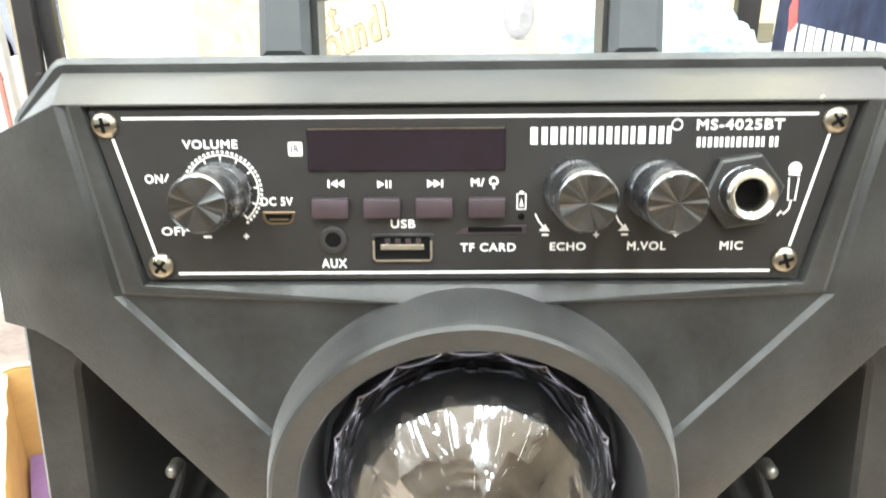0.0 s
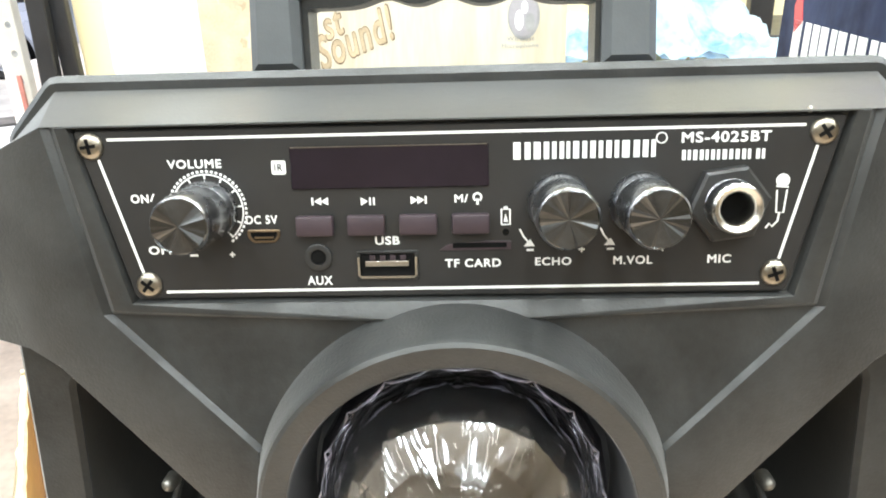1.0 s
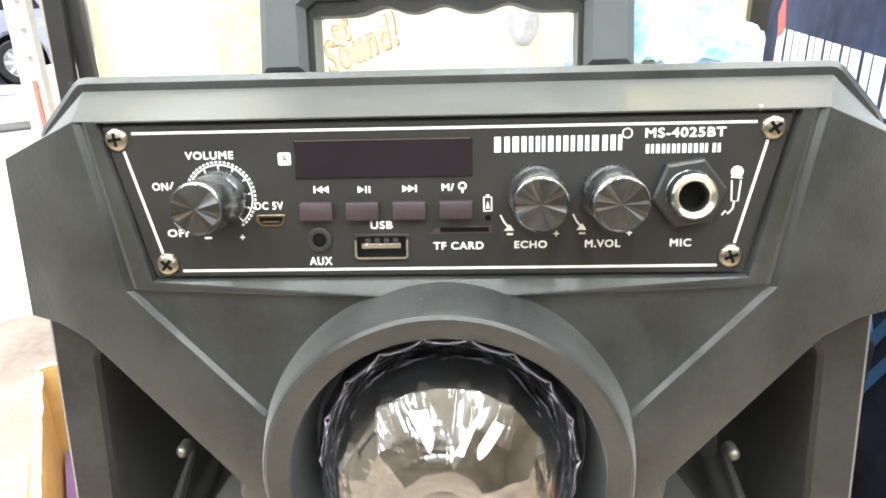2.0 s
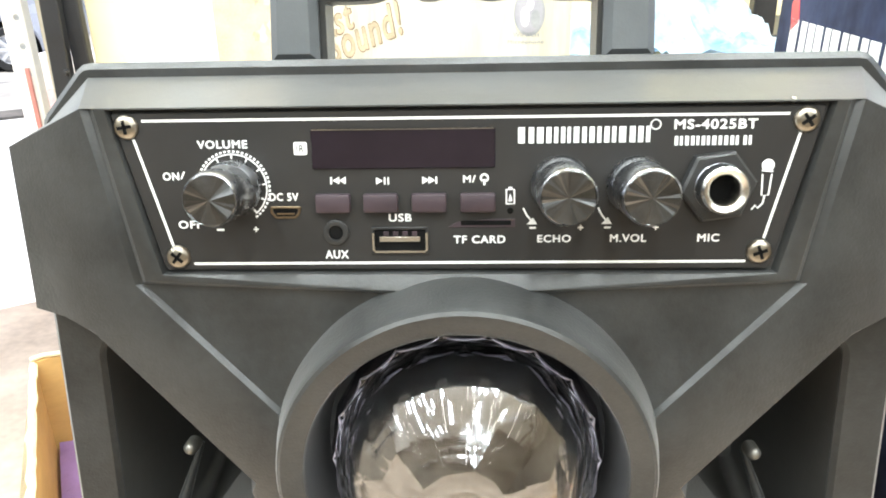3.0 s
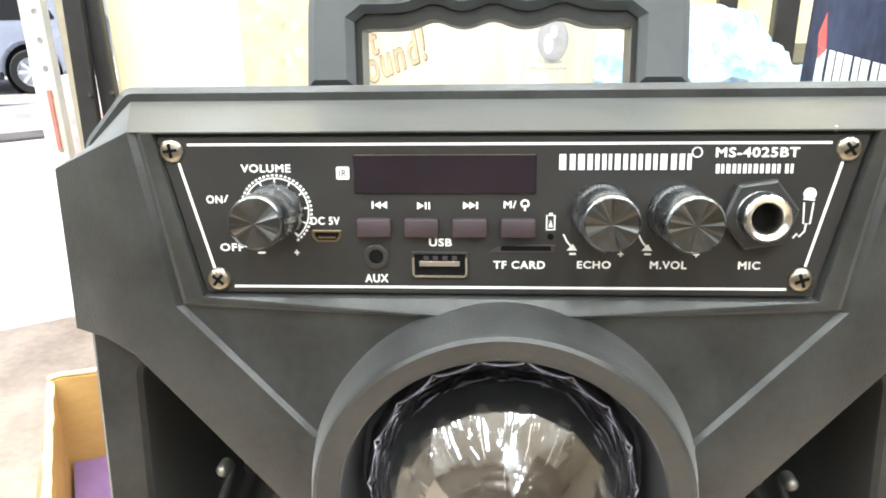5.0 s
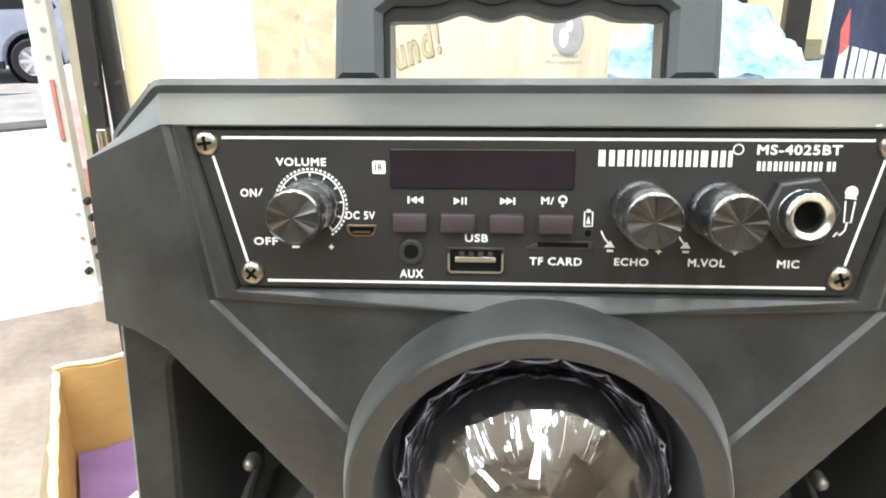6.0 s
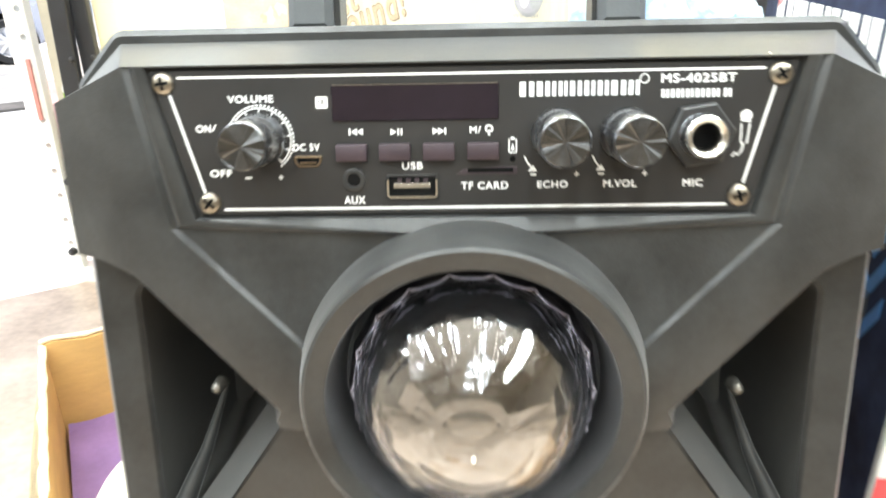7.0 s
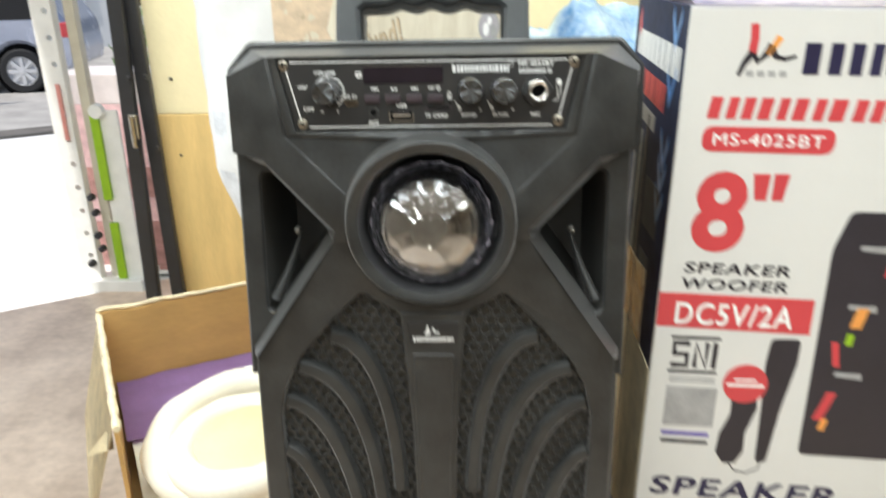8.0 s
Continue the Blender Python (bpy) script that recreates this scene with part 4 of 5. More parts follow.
patch([(11, -290), (47, -290), (47, -286.5), (11, -286.5)], PURPLEINK, "printed_bar")
patch([(11, -297), (47, -297), (47, -294), (11, -294)], INK, "printed_bar")
# pictured microphones and cable
part("printed_disc", plate([((x + 3) * 0.001, (z + 455) * 0.001) for x, z in disc(68.4, -241, 16.4, 32)], (), YB - 0.0006, YB), RED, carton)
patch([(55, -243.6), (82, -243.0), (82, -240.4), (55, -241)], WHITEINK, "printed_bar", 0.0008)
patch([(60, -238.6), (76, -238.2), (76, -236.4), (60, -236.8)], WHITEINK, "printed_bar", 0.0008)
patch([(60, -250), (78, -249), (80, -262), (74, -285), (75, -301), (70, -312), (61, -313), (54, -303), (55, -286), (61, -268)], INK, "printed_picture")
part("printed_picture", plate([((x + 3) * 0.001, (z + 455) * 0.001) for x, z in rounded([(82, -202), (103, -201.5), (103, -222), (97, -262), (93, -310), (85, -310), (83, -262), (80.5, -222)], 4, 3)], (), YB - 0.0003, YB), INK, carton)
strokes([(66, -313), (70, -319), (80, -321), (88, -316), (89, -310)], 1.2, INK)
boxtext("SPEAKER", 7.2, 152, -347, -329, NAVYINK, 0.03, 0.0, 0.1)
# pictured speaker
part("printed_picture", plate([((x + 3) * 0.001, (z + 455) * 0.001) for x, z in rounded([(120, -102), (255, -102), (262, -130), (258, -300), (116, -300), (112, -130)], 5, 3)], (), YB - 0.0003, YB), INK, carton)
random.seed(4)
for col, px, pz, pw, ph, sl in ((RED, 121, -268, 7, 24, 0.3), (RED, 128, -222, 5, 20, -0.2), (ORANGEINK, 134, -190, 8, 16, 0.2), (GREEN, 133, -204, 5, 9, 0.1), (ORANGEINK, 126, -277, 5, 10, 0.2), (RED, 150, -150, 12, 22, 0.1)):
    patch([(px, pz), (px + pw, pz), (px + pw + sl * ph, pz + ph), (px + sl * ph, pz + ph)], col, "printed_glow", 0.0006)
for z in (-130, -175, -230):
    patch([(130, z), (150, z - 2), (150, z + 3), (131, z + 3.5)], GREYINK, "printed_highlight", 0.0005)


# side print
def side_patch(pts, mat, name="printed_shape", lift=0.0003):
    """A printed shape on the navy side: distance from the front edge and height, in millimetres."""
    bm = bmesh.new()
    v = [bm.verts.new((-lift, y * 0.001, (z + 455) * 0.001)) for y, z in pts]
    w = [bm.verts.new((0.0, y * 0.001, (z + 455) * 0.001)) for y, z in pts]
    bm.faces.new(v)
    for i in range(len(v)):
        bm.faces.new((v[i - 1], v[i], w[i], w[i - 1]))
    return part(name, bm, mat, carton)


def side_word(y, widths, scale, z0, z1, mat, slant):
    for w in widths:
        for a, b in ((0, 0.42), (0.6, 0.9)) if w > 12 else ((0, 0.8),):
            p, q = y - a * w * scale, y - b * w * scale
            side_patch([(p, z0), (q, z0), (q - slant, z1), (p - slant, z1)], mat, "wordmark_bar")
        y -= w * scale


side_word(226, (26, 10, 20, 20, 20, 22, 22, 26, 20), 1.13, -19, 3, WHITEINK, 0)
side_word(218, (24, 11, 24, 26, 30, 11, 24), 1.05, -49, -28, RED, 2)
side_patch([(190, -70), (95, -70), (95, -57), (190, -57)], GREYINK, "printed_bar")
for z in (20, -20, -68, -88, -110):
    side_patch([(60, z), (44, z - 22), (28, z), (28, z + 9), (44, z - 12), (60, z + 9)], SKYINK, "printed_arrow")
side_patch([(230, 10), (222, 22), (214, 2), (225, -4)], RED, "printed_shape")
GLOSSGREY = material("glossy_grey_glare", (0.30, 0.29, 0.28), 0.18, vary=0.4, scale=30, bump=0.3, bump_scale=60)
SLATE = material("slate_grey_ink", (0.075, 0.085, 0.10), 0.6, vary=0.25, scale=40, spec=0.1)
for y0, y1, z0, z1 in ((190, 134, -150, -105), (196, 132, -232, -168), (110, 40, -150, -108), (106, 60, -226, -170)):
    side_patch([(y0, z0), (y1, z0 + 6), (y1, z1 + 4), (y0, z1)], SLATE, "printed_patch")
# narrow upright grey streaks, spaced towards the back of the side
random.seed(21)
for k in range(9):
    y0 = 236 - 12 * k + random.uniform(-3, 3)
    side_patch([(y0, -190), (y0 - 4, -190), (y0 - 4 + random.uniform(-2, 2), -78), (y0, -78)], (SLATE, GREYINK, SLATE)[k % 3], "printed_streak", 0.0004)
side_patch([(126, -440), (119, -440), (119, -60), (124, -60)], INK, "side_seam", 0.0008)
# tan lower side, lightened in colour in place of a gloss reflection
side_patch([(246, -262), (3, -236), (3, -440), (246, -440)], PALE_CARD, "printed_lower_side", 0.0005)
# grey band painted for the glare on the glossy side
side_patch([(246, -196), (120, -186), (60, -176), (60, -242), (246, -262)], GLOSSGREY, "clear_tape_band", 0.0006)

# ---- goods behind the speaker ----
STAND_Z = TABLE_Z


def closed_carton(name, label, x0, x1, y0, y1, z0, z1, mat, turn=0.0):
    t = thing(name, label, "carton", Matrix.Translation(((x0 + x1) / 2, (y0 + y1) / 2, z0)) @ pose(0, 0, 0, 0, 0, turn))
    w, d, h = (x1 - x0) / 2, (y1 - y0) / 2, z1 - z0
    part("body", box_bm(-w, w, -d, d, 0, h, 0.003), mat, t)
    for s in (-1, 1):
        part("lid_flap", box_bm(-w + 0.002, w - 0.002, min(0, s * d) + 0.001, max(0, s * d) - 0.001, h, h + 0.003, 0.0008), mat, t)
    return t


CARTON_X1 = 0.079
fanbox = closed_carton("product_carton", "cream printed carton with gold script and a microphone picture", -0.205, CARTON_X1, 0.410, 0.470, STAND_Z, H + 0.17, FANBOX)
FX, FY = (CARTON_X1 - 0.205) / 2, -0.0305
PRINT_K = 1.16                # size of the print on this carton


def print_at(x, z):
    return (PRINT_K * x - 2.9) * 0.001 - FX, (PRINT_K * z - 7.7 + 455) * 0.001


def fan_patch(pts, mat, name="printed_shape", lift=0.0004):
    return part(name, plate([print_at(x, z) for x, z in pts], (), FY - lift + 0.0005, FY + 0.001), mat, fanbox)


def oval(cx, cz, rx, rz, n=36):
    return [(cx + rx * math.cos(2 * math.pi * i / n), cz + rz * math.sin(2 * math.pi * i / n)) for i in range(n)]


fan_patch(oval(42, 3, 10.5, 15), GREYINK, "printed_mic_head", 0.0004)
fan_patch(oval(41.6, 3.6, 9.4, 13.4), FANGREY, "printed_mic_head", 0.0006)
fan_patch(oval(39.0, 0.5, 3.0, 6.5), WHITEINK, "printed_shine", 0.0008)
fan_patch(oval(46.0, -1.0, 3.2, 6.0), GREYINK, "printed_shine", 0.001)
fan_patch(oval(42.5, 8.5, 2.2, 4.0), WHITEINK, "printed_shine", 0.0012)


def carton_text(body, x0, x1, z0, z1, mat, bold, turn=0.0, slant=0.0, lift=0.0):
    w, h = PRINT_K * (x1 - x0) / 2000, PRINT_K * (z1 - z0) / 2000
    px, pz = print_at((x0 + x1) / 2, (z0 + z1) / 2)
    ob = lettering(body, -w, w, -h, h, 0.0, mat, fanbox, "lettering", bold, 0.0001, slant)
    ob.matrix_basis = Matrix.Translation((px, FY + 0.0002 - lift, pz)) @ pose(0, 0, 0, 0, -turn, 0)


for body, x0, x1, z0, z1 in (("Sound!", -99, -42, -19, 3), ("st", -92, -77, -7, 8)):
    carton_text(body, x0 - 0.8, x1 + 0.8, z0 - 0.8, z1 + 0.8, BROWNINK, 0.036, 22, 0.4)
    carton_text(body, x0, x1, z0, z1, GOLD, 0.02, 22, 0.4, 0.0002)
fan_patch([(-174, -60), (-114, -60), (-110, -20), (-120, 2), (-112, 30), (-104, 60), (-108, 110), (-174, 110)], GOLD2, "printed_panel", 0.00005)
carton_text("Wireless", 31, 49, -12.6, -9.6, GREYINK, 0.01)
carton_text("Microphone", 27.5, 52, -17.8, -14.4, GREYINK, 0.01)
random.seed(7)
for k in range(9):
    cx, cz = random.gauss(-140, 12), random.gauss(6, 16)
    r = random.uniform(2, 5)
    fan_patch([(cx + q * math.cos(a), cz + q * 1.2 * math.sin(a)) for a, q in [(2 * math.pi * i / 9, r * random.uniform(0.3, 1.4)) for i in range(9)]], (GOLD, FANBOX, FANBOX)[k % 3], "printed_leaf", 0.0002 + 0.00002 * k)
# white plastic sack
def sack(cx, cy, z0, rx, ry, h, lean, seed):
    bm = bmesh.new()
    nu, nv = 40, 34
    rows = []
    for j in range(nv + 1):
        v = j / nv
        k = (0.80 + 0.20 * min(1, v * 2.4) ** 0.7) * (1 - 0.25 * max(0, v - 0.75) / 0.25)
        row = []
        for i in range(nu):
            a = 2 * math.pi * i / nu
            c, s = math.cos(a), math.sin(a)
            p = Vector((math.copysign(abs(c) ** 0.75, c), math.copysign(abs(s) ** 0.75, s), v * 3))
            d = 1 + 0.07 * noise.noise(p * 1.6 + Vector((seed, 0, 0))) + 0.035 * noise.noise(p * 5 + Vector((0, seed, 0)))
            row.append(bm.verts.new((cx + p.x * rx * k * d + lean * min(1, 0.50 + v * 1.5), cy + p.y * ry * k * d, z0 + v * h)))
        rows.append(row)
    for a, b in zip(rows, rows[1:]):
        for i in range(nu):
            bm.faces.new((a[i - 1], a[i], b[i], b[i - 1]))
    bm.faces.new(rows[0])
    bm.faces.new(rows[-1])
    return bm


sack_thing = thing("plastic_sack", "full white plastic sack with soft creases and faint blue print", "sack")
sack_body = part("sack_body", sack(-0.075, 0.60, TABLE_Z, 0.150, 0.105, 0.72, -0.130, 3.0), BAGGY, sack_thing, smooth=180)
SACK_PRINT = material("pale_blue_sack_print", (0.70, 0.74, 0.80), 0.4, vary=0.25, scale=30)
for j0, j1, i0, i1 in ((9, 12, 24, 26), (14, 16, 24, 26), (4, 6, 24, 27)):
    bm = bmesh.new()
    src = sack_body.data.vertices
    grid = [[bm.verts.new(src[j * 40 + i].co + src[j * 40 + i].normal * 0.0004) for i in range(i0, i1 + 1)] for j in range(j0, j1 + 1)]
    for r0, r1 in zip(grid, grid[1:]):
        for k in range(len(r0) - 1):
            bm.faces.new((r0[k], r0[k + 1], r1[k + 1], r1[k]))
    part("sack_print", bm, SACK_PRINT, sack_thing, smooth=180)


closed_carton("storage_carton", "plain brown carton under the blue sheet", 0.085, 0.30, 0.50, 0.76, TABLE_Z, H - 0.065, CARDBOARD)


def crumpled_sheet():
    bm = bmesh.new()
    nx, ny = 46, 36
    grid = []
    for j in range(ny + 1):
        row = []
        for i in range(nx + 1):
            x, y = 0.070 + 0.25 * i / nx, 0.48 + 0.29 * j / ny
            peak = 0.062 * math.exp(-(abs(x - 0.176) / 0.034) ** 3 - ((y - 0.58) / 0.06) ** 2) + 0.062 * math.exp(-((x - 0.238) / 0.055) ** 2 - ((y - 0.66) / 0.07) ** 2) + 0.03 * math.exp(-((x - 0.12) / 0.03) ** 2 - ((y - 0.6) / 0.07) ** 2)
            z = H - 0.060 + peak + 0.030 * abs(noise.noise((x * 24, y * 18, 2))) + 0.014 * abs(noise.noise((x * 60, y * 50, 5)))
            row.append(bm.verts.new((x + 0.006 * noise.noise((x * 30, y * 30, 9)), y, z)))
        grid.append(row)
    for j in range(ny):
        for i in range(nx):
            bm.faces.new((grid[j][i], grid[j][i + 1], grid[j + 1][i + 1], grid[j + 1][i]))
    bmesh.ops.solidify(bm, geom=bm.faces[:], thickness=0.0015)
    return bm


tagged(part("plastic_sheet", crumpled_sheet(), BLUEBAG, None, smooth=60), "crumpled light blue plastic sheet on a carton", "plastic sheet")

# shelf with bottles behind the carton
shelf = thing("shelf", "black steel shelf against the cream wall", "shelf")
part("board", box_bm(0.36, 1.3, 0.82, 1.10, H - 0.09, H - 0.07, 0.002), BLACKSTEEL, shelf)
for x in (0.362, 1.28):
    for y in (0.825, 1.08):
        part("upright", box_bm(x, x + 0.03, y, y + 0.02, 0, H + 0.9, 0.002), BLACKSTEEL, shelf)


def bottle(x, y, mat, r):
    t = thing("bottle", "white plastic bottle with a coloured label on a shelf", "bottle", pose(x, y, H - 0.07), "bottles on the shelf")
    bm = lathe([(0, 0), (r * 0.95, 0), (r, 0.004), (r, 0.15), (r * 0.8, 0.17), (r * 0.4, 0.185), (r * 0.4, 0.2), (0, 0.2)], 0, 0, 28)
    bmesh.ops.rotate(bm, verts=bm.verts[:], matrix=Matrix.Rotation(radians(90), 3, "X"))
    part("body", bm, WHITESTEEL, t, smooth=40)
    bm = lathe([(r * 1.01, 0.03), (r * 1.012, 0.14)], 0, 0, 28)
    bmesh.ops.rotate(bm, verts=bm.verts[:], matrix=Matrix.Rotation(radians(90), 3, "X"))
    part("bottle_label", bm, mat, t, smooth=40)


for i, (x, mat) in enumerate(((0.45, WHITESTEEL), (0.485, ORANGEINK), (0.525, WHITESTEEL), (0.56, ORANGEINK), (0.605, WHITESTEEL), (0.645, GOLD))):
    bottle(x, 0.87, mat, 0.019)

# ---- the open carton at the side ----
AX, AY, AZ = -0.705, 0.80, H - 0.55
TURN_C = 29.0
CW, CD, CH = 0.42, 0.44, 0.24
opened = thing("open_carton", "open brown cardboard carton with torn pale edges", "carton", Matrix.Translation((AX, AY, AZ - CH)) @ pose(0, 0, 0, 0, 0, TURN_C))


def torn_wall(length, h, axis, seed, thick=0.006, amp=0.006):
    """A cardboard wall whose top edge is torn and uneven."""
    bm = bmesh.new()
    n = 30
    prof = []
    for i in range(n + 1):
        u = i / n
        prof.append((u * length, h + amp * noise.noise((u * 9, seed, 0)) + amp * 0.5 * noise.noise((u * 30, seed, 3))))
    cols = []
    for u, z in prof:
        bend = 0.004 * noise.noise((u * 8, seed, 7))
        a = (u, bend) if axis == "x" else (bend, -u)
        b = (u, bend - thick) if axis == "x" else (bend + thick, -u)
        cols.append([bm.verts.new((*a, 0)), bm.verts.new((*a, z)), bm.verts.new((*b, z - 0.002)), bm.verts.new((*b, 0))])
    for p, q in zip(cols, cols[1:]):
        for k in range(4):
            bm.faces.new((p[k], p[(k + 1) % 4], q[(k + 1) % 4], q[k]))
    bm.faces.new(cols[0])
    bm.faces.new(cols[-1])
    return bm


part("back_wall", torn_wall(CW, CH, "x", 1.0), CARDBOARD, opened)
part("torn_edge", tube([(CW * i / 24, -0.003 + 0.003 * noise.noise((i * 0.7, 1, 0)), CH + 0.004 + 0.005 * noise.noise((i * 0.375, 1.0, 0))) for i in range(25)], [0.004 + 0.002 * noise.noise((i * 0.9, 4, 0)) for i in range(25)], 7), PALE_CARD, opened, "torn pale paper edge")
part("left_wall", torn_wall(CD, CH - 0.01, "y", 2.0), CARDBOARD, opened)
part("torn_edge", tube([(0.003 + 0.003 * noise.noise((i * 0.7, 2, 0)), -CD * i / 24, CH - 0.006 + 0.005 * noise.noise((i * 0.375, 2.0, 0))) for i in range(25)], [0.006 + 0.003 * noise.noise((i * 0.8, 5, 0)) for i in range(25)], 7), PALE_CARD, opened, "torn pale paper edge")
bm = torn_wall(CW, 0.085, "x", 3.0)
bmesh.ops.translate(bm, verts=bm.verts[:], vec=(0, -CD, 0))
part("front_wall", bm, CARDBOARD, opened)
bm = torn_wall(CD, CH - 0.01, "y", 4.0)
bmesh.ops.translate(bm, verts=bm.verts[:], vec=(CW, 0, 0))
part("right_wall", bm, CARDBOARD, opened)
part("base", box_bm(0, CW, -CD, 0, -0.004, 0.0), CARDBOARD, opened)
# outer flap that hangs down the side, its daylight put into a pale colour
bm = bmesh.new()
v = [bm.verts.new(p) for p in ((-0.004, -0.01, CH - 0.02), (-0.004, -CD + 0.02, CH - 0.02), (-0.062, -CD + 0.03, CH - 0.2), (-0.055, -0.02, CH - 0.2))]
bm.faces.new(v)
bmesh.ops.solidify(bm, geom=bm.faces[:], thickness=0.005)
part("side_flap", bm, PALE_CARD, opened, "hanging flap coloured pale for the daylight on it")
bm = bmesh.new()
v = [bm.verts.new(p) for p in ((-0.006, -CD + 0.075, CH - 0.04), (-0.006, -CD + 0.03, CH - 0.055), (-0.045, -CD + 0.045, CH - 0.065))]
bm.faces.new(v)
bmesh.ops.solidify(bm, geom=bm.faces[:], thickness=0.004)
part("torn_tab", bm, PALE_CARD, opened, "torn triangular tab")
closed_carton("stacked_carton", "closed brown carton under the open one", AX - 0.02, AX + 0.40, AY - 0.33, AY + 0.09, 0.0, AZ - CH - 0.008, CARDBOARD)
bpy.data.objects["stacked_carton"].matrix_basis = Matrix.Translation((AX, AY, 0)) @ pose(0, 0, 0, 0, 0, TURN_C) @ Matrix.Translation((CW / 2, -CD / 2, 0))


def wavy_sheet(x0, x1, y0, y1, z, amp):
    bm = bmesh.new()
    grid = [[bm.verts.new((x0 + (x1 - x0) * i / 20, y0 + (y1 - y0) * j / 20, z + amp * noise.noise((i * 0.3, j * 0.3, 8)))) for i in range(21)] for j in range(21)]
    for j in range(20):
        for i in range(20):
            bm.faces.new((grid[j][i], grid[j][i + 1], grid[j + 1][i + 1], grid[j + 1][i]))
    bmesh.ops.solidify(bm, geom=bm.faces[:], thickness=0.004)
    return bm


INC = opened.matrix_basis
ob = tagged(part("purple_folder", wavy_sheet(0.012, CW - 0.012, -0.24, -0.012, 0.088, 0.006), PURPLE, None, smooth=60), "purple sheet lying inside the open carton", "folder")
ob.matrix_basis = INC
part("paper_label", box_bm(0.25, 0.285, -0.10, -0.085, 0.0955, 0.0968), WHITEINK, ob, "small white paper label")
tagged(part("packing_block", box_bm(0.02, CW - 0.02, -CD + 0.02, -0.02, 0.001, 0.076), FOAM), "cream packing block inside the carton", "packing").matrix_basis = INC


def coil(name, label, cx, cy, z, rad, r, squash, seed):
    pts = []
    for i in range(65):
        a = 2 * math.pi * i / 64
        pts.append((cx + rad * math.cos(a), cy + rad * squash * math.sin(a), z + 0.004 * noise.noise((math.cos(a) * 2, math.sin(a) * 2, seed))))
    bm = tube(pts, [r * (1 + 0.08 * noise.noise((math.cos(6.2832 * i / 64) * 3, math.sin(6.2832 * i / 64) * 3, seed))) for i in range(65)], 18, cap=False)
    bmesh.ops.remove_doubles(bm, verts=bm.verts[:], dist=0.002)
    tagged(part(name, bm, FOAM, None, smooth=180), label, "tube", "foam rings in the carton")


coil("foam_ring", "thick cream foam ring inside the open carton", -0.345, 0.565, H - 0.655, 0.140, 0.030, 1.15, 1.0)
coil("foam_ring", "cream foam ring inside the open carton", -0.335, 0.50, H - 0.635, 0.095, 0.024, 1.15, 2.0)

pad = lathe([(0.0, -0.030), (0.110, -0.030), (0.118, -0.024), (0.118, 0.0), (0.0, 0.0)], 0, 0, 48)
ob = tagged(part("round_pad", pad, PAD, None, smooth=40), "round straw coloured pad inside the foam rings", "packing")
ob.matrix_basis = pose(-0.338, 0.515, H - 0.652, -90, 0, 0)

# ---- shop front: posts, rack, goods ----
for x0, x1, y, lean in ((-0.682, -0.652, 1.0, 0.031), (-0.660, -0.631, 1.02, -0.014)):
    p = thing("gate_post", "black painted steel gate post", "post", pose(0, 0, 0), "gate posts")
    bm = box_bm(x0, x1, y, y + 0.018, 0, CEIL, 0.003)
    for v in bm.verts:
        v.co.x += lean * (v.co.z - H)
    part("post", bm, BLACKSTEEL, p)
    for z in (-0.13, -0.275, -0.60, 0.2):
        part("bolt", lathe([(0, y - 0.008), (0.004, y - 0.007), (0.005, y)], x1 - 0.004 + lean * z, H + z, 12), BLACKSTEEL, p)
latch = thing("gate_latch", "bright steel latch between the posts", "latch")
part("plate", box_bm(-0.668, -0.652, 0.985, 1.003, H - 0.25, H - 0.20, 0.002), CHROME, latch)
part("latch_bolt", tube([(-0.660, 0.978, H - 0.265), (-0.660, 0.978, H - 0.205)], 0.004, 10), CHROME, latch)
pillar = thing("board_post", "cream board over a tan wooden post", "post")
part("upper_board", box_bm(-0.640, -0.452, 1.06, 1.12, H - 0.212, CEIL, 0.002), CREAM, pillar)
part("lower_board", box_bm(-0.640, -0.452, 1.058, 1.12, 0, H - 0.213, 0.002), TAN, pillar)
for z in (-0.14, -0.3):
    part("nail", lathe([(0, 1.056), (0.003, 1.057), (0.004, 1.06)], -0.600, H + z, 10), BLACKSTEEL, pillar)

rack = thing("display_rack", "white perforated steel display rack with a green price strip", "rack")
RY, GROUND_Z = 3.0, -0.008
holes = [disc(-1.935, H + 1.0 - 0.119 * i, 0.014, 10) for i in range(20)]
part("upright", plate(rect(-2.002, -1.902, GROUND_Z, 2.62), [h[::-1] for h in holes], RY, RY + 0.05, 0.003), WHITESTEEL, rack)
part("upright", box_bm(-1.866, -1.818, RY + 0.04, RY + 0.09, GROUND_Z, 2.62, 0.003), BEIGESTEEL, rack)
part("price_strip", box_bm(-1.816, -1.774, RY, RY + 0.02, H - 0.97, H - 0.546, 0.003), GREEN, rack, "lime green strip")
part("price_strip", box_bm(-1.812, -1.770, RY, RY + 0.02, 0.04, H - 1.09, 0.003), GREEN, rack, "lime green strip")
part("strip_rail", box_bm(-1.800, -1.690, RY + 0.021, RY + 0.04, GROUND_Z, H - 0.53, 0.002), WHITESTEEL, rack, "white rail behind the strips")
part("strip_cap", lathe([(0, RY - 0.014), (0.033, RY - 0.01), (0.038, RY + 0.02)], -1.778, H - 0.53, 20), WHITESTEEL, rack)
part("red_strip", box_bm(-1.945, -1.926, RY - 0.012, RY - 0.001, H - 0.665, H - 0.40, 0.002), PALE_RED, rack, "faded red strip")
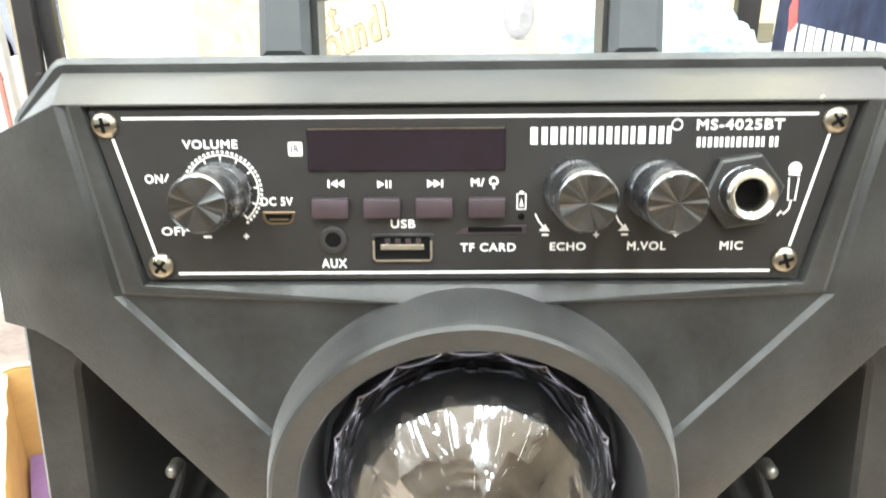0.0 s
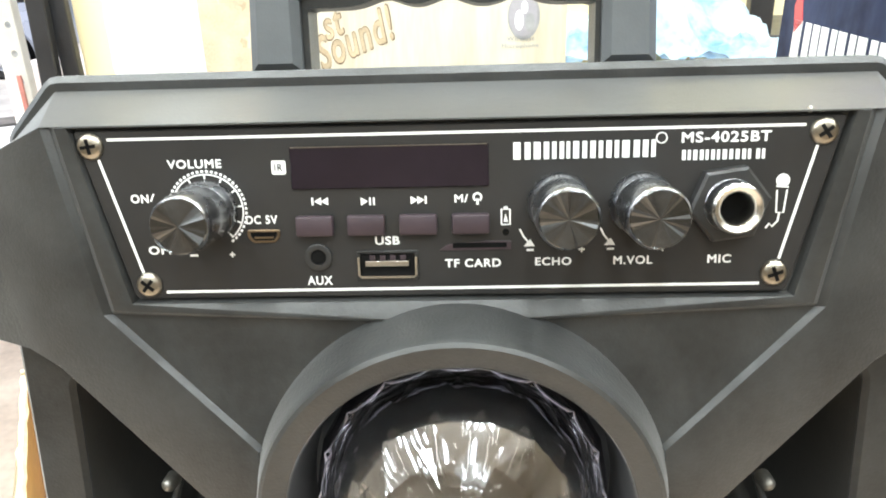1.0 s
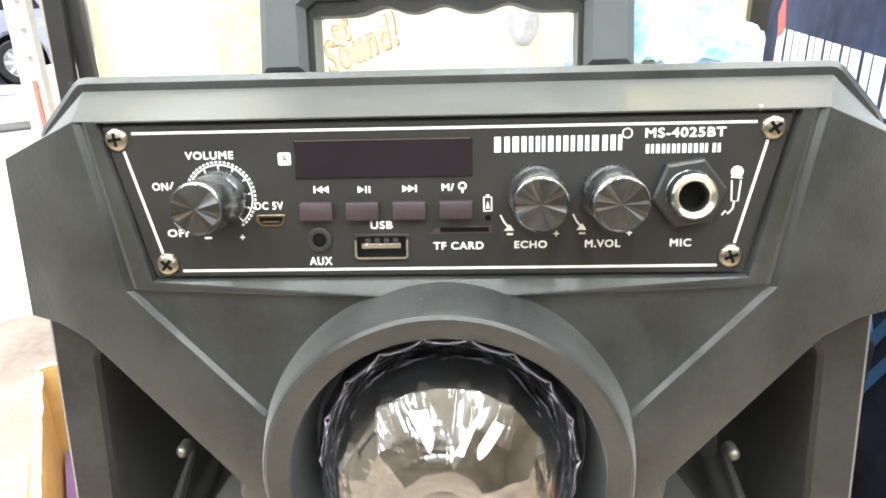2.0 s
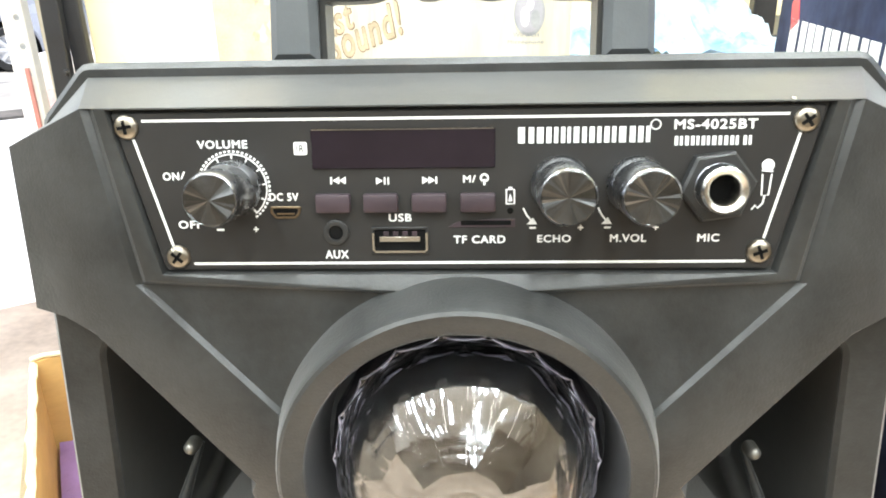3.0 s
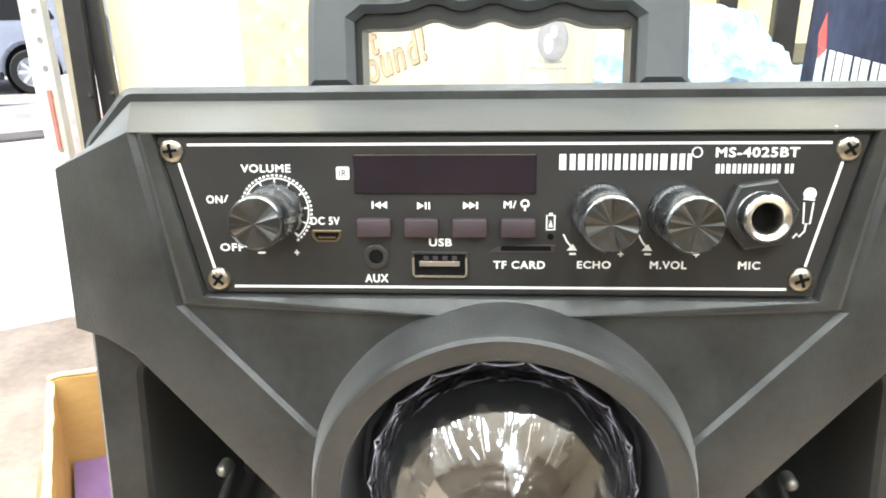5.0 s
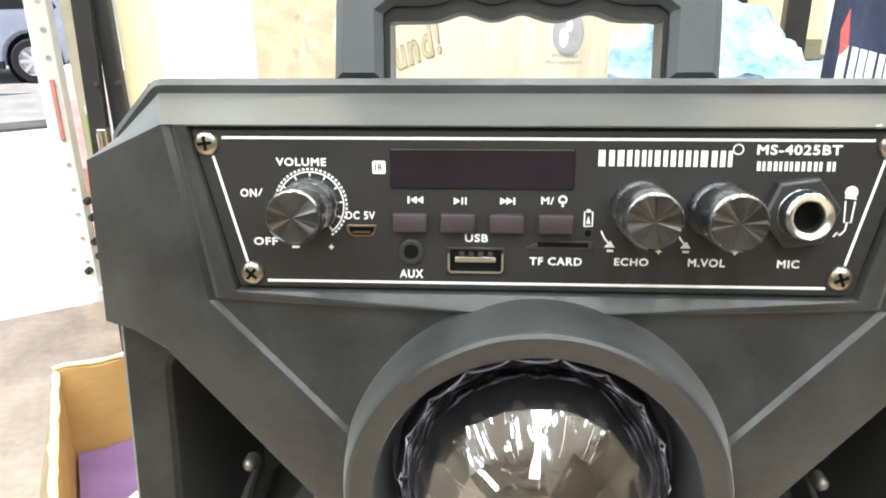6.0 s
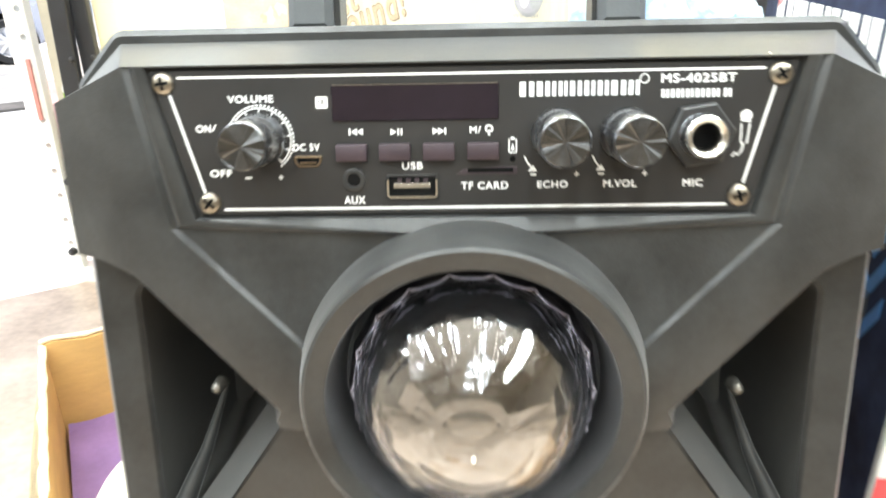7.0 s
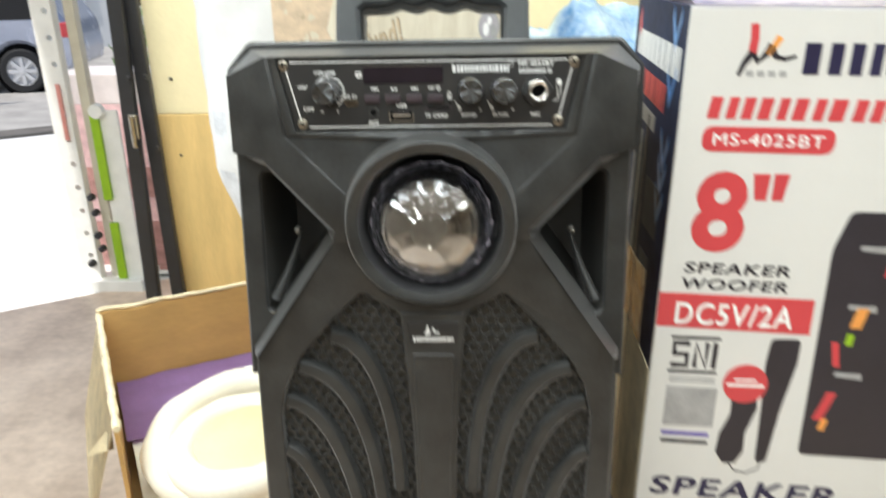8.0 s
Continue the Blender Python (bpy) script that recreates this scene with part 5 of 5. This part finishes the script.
for x, z in ((-1.872, -0.951), (-1.862, -1.03), (-1.872, -1.15), (-1.862, -1.22), (-1.93, -1.30)):
    part("hook", lathe([(0, RY - 0.03), (0.017, RY - 0.024), (0.019, RY)], x, H + z, 12), BLACKSTEEL, rack)
part("foot", box_bm(-2.03, -1.68, RY - 0.03, RY + 0.35, GROUND_Z, 0.06, 0.008), WHITESTEEL, rack)

goods = thing("goods_shelf", "low white board stacked with pink packages", "shelf")
part("board", box_bm(-2.12, -1.55, 3.18, 3.62, 0.012, 0.03, 0.003), WHITESTEEL, goods)
for x in (-2.10, -1.60):
    part("bearer", box_bm(x, x + 0.03, 3.19, 3.60, GROUND_Z, 0.012, 0.002), WHITESTEEL, goods)
zz = 0.03
for i, (h, mat, dx) in enumerate(((0.13, MAROON, -0.01), (0.146, MAROON, 0.015), (0.13, PINK, 0.0), (0.162, MAROON, -0.008), (0.325, PINK, 0.006), (0.146, PALE, 0.0))):
    closed_carton("package", "pink printed package in a stack" if mat is PINK else "dull red printed package in a stack" if mat is MAROON else "pale printed package in a stack", -2.094 + dx, -1.575 + dx, 3.2, 3.6, zz, zz + h - 0.004, mat)
    zz += h

# ---- street ----
def wheel(parent, x, y, r):
    w = part("wheel", bmesh.new(), RUBBER, parent)
    part("tyre", lathe([(r * 0.62, y + 0.02), (r * 0.66, y - 0.01), (r * 0.93, y - 0.012), (r, y + 0.02), (r, y + 0.19), (r * 0.62, y + 0.2)], x, r, 40), RUBBER, w, smooth=40)
    rim = part("rim", lathe([(r * 0.66, y - 0.008), (r * 0.62, y + 0.01), (r * 0.58, y + 0.05), (0, y + 0.06)], x, r, 40), ALLOY, w, smooth=40)
    for k in range(8):
        a = 2 * math.pi * k / 8
        part("spoke", stroke([(x + r * 0.08 * math.cos(a), r + r * 0.08 * math.sin(a)), (x + r * 0.63 * math.cos(a), r + r * 0.63 * math.sin(a))], r * 0.16, y - 0.004, y + 0.05), ALLOY, rim)
    part("hub", lathe([(0, y - 0.012), (r * 0.14, y - 0.008), (r * 0.16, y + 0.04)], x, r, 20), ALLOY, rim)


def car():
    t = thing("car", "blue grey car parked across the road", "car", pose(-6.72, 10.6, -0.06, 0, 0, 12))
    side = [(-3.55, 0.30), (-3.5, 0.75), (-3.3, 0.95), (-2.5, 1.02), (-1.95, 1.48), (-0.2, 1.52), (0.45, 1.42), (0.72, 1.02), (0.78, 0.6), (0.74, 0.32)]
    arch = []
    for cx in (0.0, -2.6):
        arch += [(cx + 0.40 * math.cos(a), 0.32 + 0.40 * math.sin(a)) for a in [math.pi * i / 12 for i in range(13)]]
    outline = rounded(side, 0.12, 4) + [(0.40, 0.26)] + arch[:13] + [(-0.40, 0.26), (-2.2, 0.26)] + arch[13:] + [(-3.0, 0.26)]
    part("body", plate(outline, (), 0.0, 1.7, 0.05), CARPAINT, t, smooth=40)
    part("side_window", plate(rounded([(-2.2, 1.05), (-1.85, 1.42), (-0.95, 1.45), (-0.95, 1.05)], 0.05), (), -0.004, 0.02), CARGLASS, t)
    part("side_window", plate(rounded([(-0.88, 1.05), (-0.88, 1.45), (-0.1, 1.42), (0.3, 1.33), (0.45, 1.05)], 0.05), (), -0.004, 0.02), CARGLASS, t)
    part("door_seam", stroke([(-0.92, 0.35), (-0.92, 1.05)], 0.012, -0.003, 0.02), RUBBER, t)
    part("door_handle", box_bm(-0.86, -0.66, -0.03, 0.01, 0.86, 0.89, 0.01), CARPAINT, t)
    part("sill", box_bm(-2.15, -0.42, -0.006, 0.05, 0.22, 0.33, 0.01), RUBBER, t)
    part("tail_light", box_bm(0.62, 0.76, -0.008, 0.1, 0.78, 1.0, 0.02), RED, t)
    for cx in (0.0, -2.6):
        wheel(t, cx, -0.01, 0.32)
        part("wheel_arch", plate([(cx + 0.41 * math.cos(a), 0.32 + 0.41 * math.sin(a)) for a in [2 * math.pi * i / 24 for i in range(24)]], (), 0.08, 0.3), BLACK, t)


car()

sign = thing("pavement_sign", "small pale standing board by the road", "sign", pose(-6.75, 9.3, -0.06, -8, 0, 15))
part("board", box_bm(-0.5, 0.0, 0, 0.02, 0.12, 0.80, 0.004), WHITESTEEL, sign)
part("board_print", box_bm(-0.46, -0.05, -0.004, 0.0, 0.32, 0.62), GREEN, sign)
for x in (-0.48, -0.04):
    part("leg", box_bm(x, x + 0.025, 0, 0.02, 0.0, 0.12), WHITESTEEL, sign)


def building(x0, x1, y, h, mat, turn):
    t = thing("shop_building", "unseen pale building that brightens reflections on the speaker", "building", pose(0, y, -0.06, 0, 0, turn))
    part("wall", box_bm(x0, x1, 0, 6, 0, h), mat, t)
    part("roof", box_bm(x0 - 0.2, x1 + 0.2, -0.3, 6.2, h, h + 0.2), KERB, t)
    n = int((x1 - x0) / 2.2)
    for k in range(n):
        x = x0 + 0.6 + 2.2 * k
        w = part("window", box_bm(x, x + 1.2, -0.05, 0.0, 0.9, 2.2, 0.01), WHITESTEEL, t)
        part("pane", box_bm(x + 0.06, x + 1.14, -0.056, -0.05, 0.96, 2.14), CARGLASS, w)


# added out of view, pale to brighten what the speaker's bevel reflects
building(-34, 4, 22, 6.0, FORECOURT, 20)


def bush(x, y, z, r, seed):
    random.seed(seed)
    t = thing("bush", "loose green roadside bush", "bush", pose(x, y, z))
    part("stem", tube([(0, 0, 0), (0.02, 0.01, r * 0.6), (0.0, 0.03, r * 1.2)], [0.03, 0.02, 0.01], 8), KERB, t)
    bm = bmesh.new()
    for i in range(900):
        d = Vector((random.gauss(0, 1), random.gauss(0, 1), random.gauss(0, 1))).normalized() * r * random.uniform(0.35, 1.0) ** 0.6
        d.z = d.z * 0.9 + r * 1.2
        m = Matrix.Translation(d) @ Euler((random.uniform(0, 6), random.uniform(0, 6), random.uniform(0, 6))).to_matrix().to_4x4()
        s = random.uniform(0.03, 0.06)
        vv = [bm.verts.new(m @ Vector(p)) for p in ((-s, 0, 0), (0, -s * 0.4, s * 0.1), (s, 0, 0), (0, s * 0.4, s * 0.1))]
        bm.faces.new(vv)
    tagged(part("leaves", bm, LEAF, t), kind="stuff")


bush(-3.9, 9.0, -0.06, 0.6, 11)
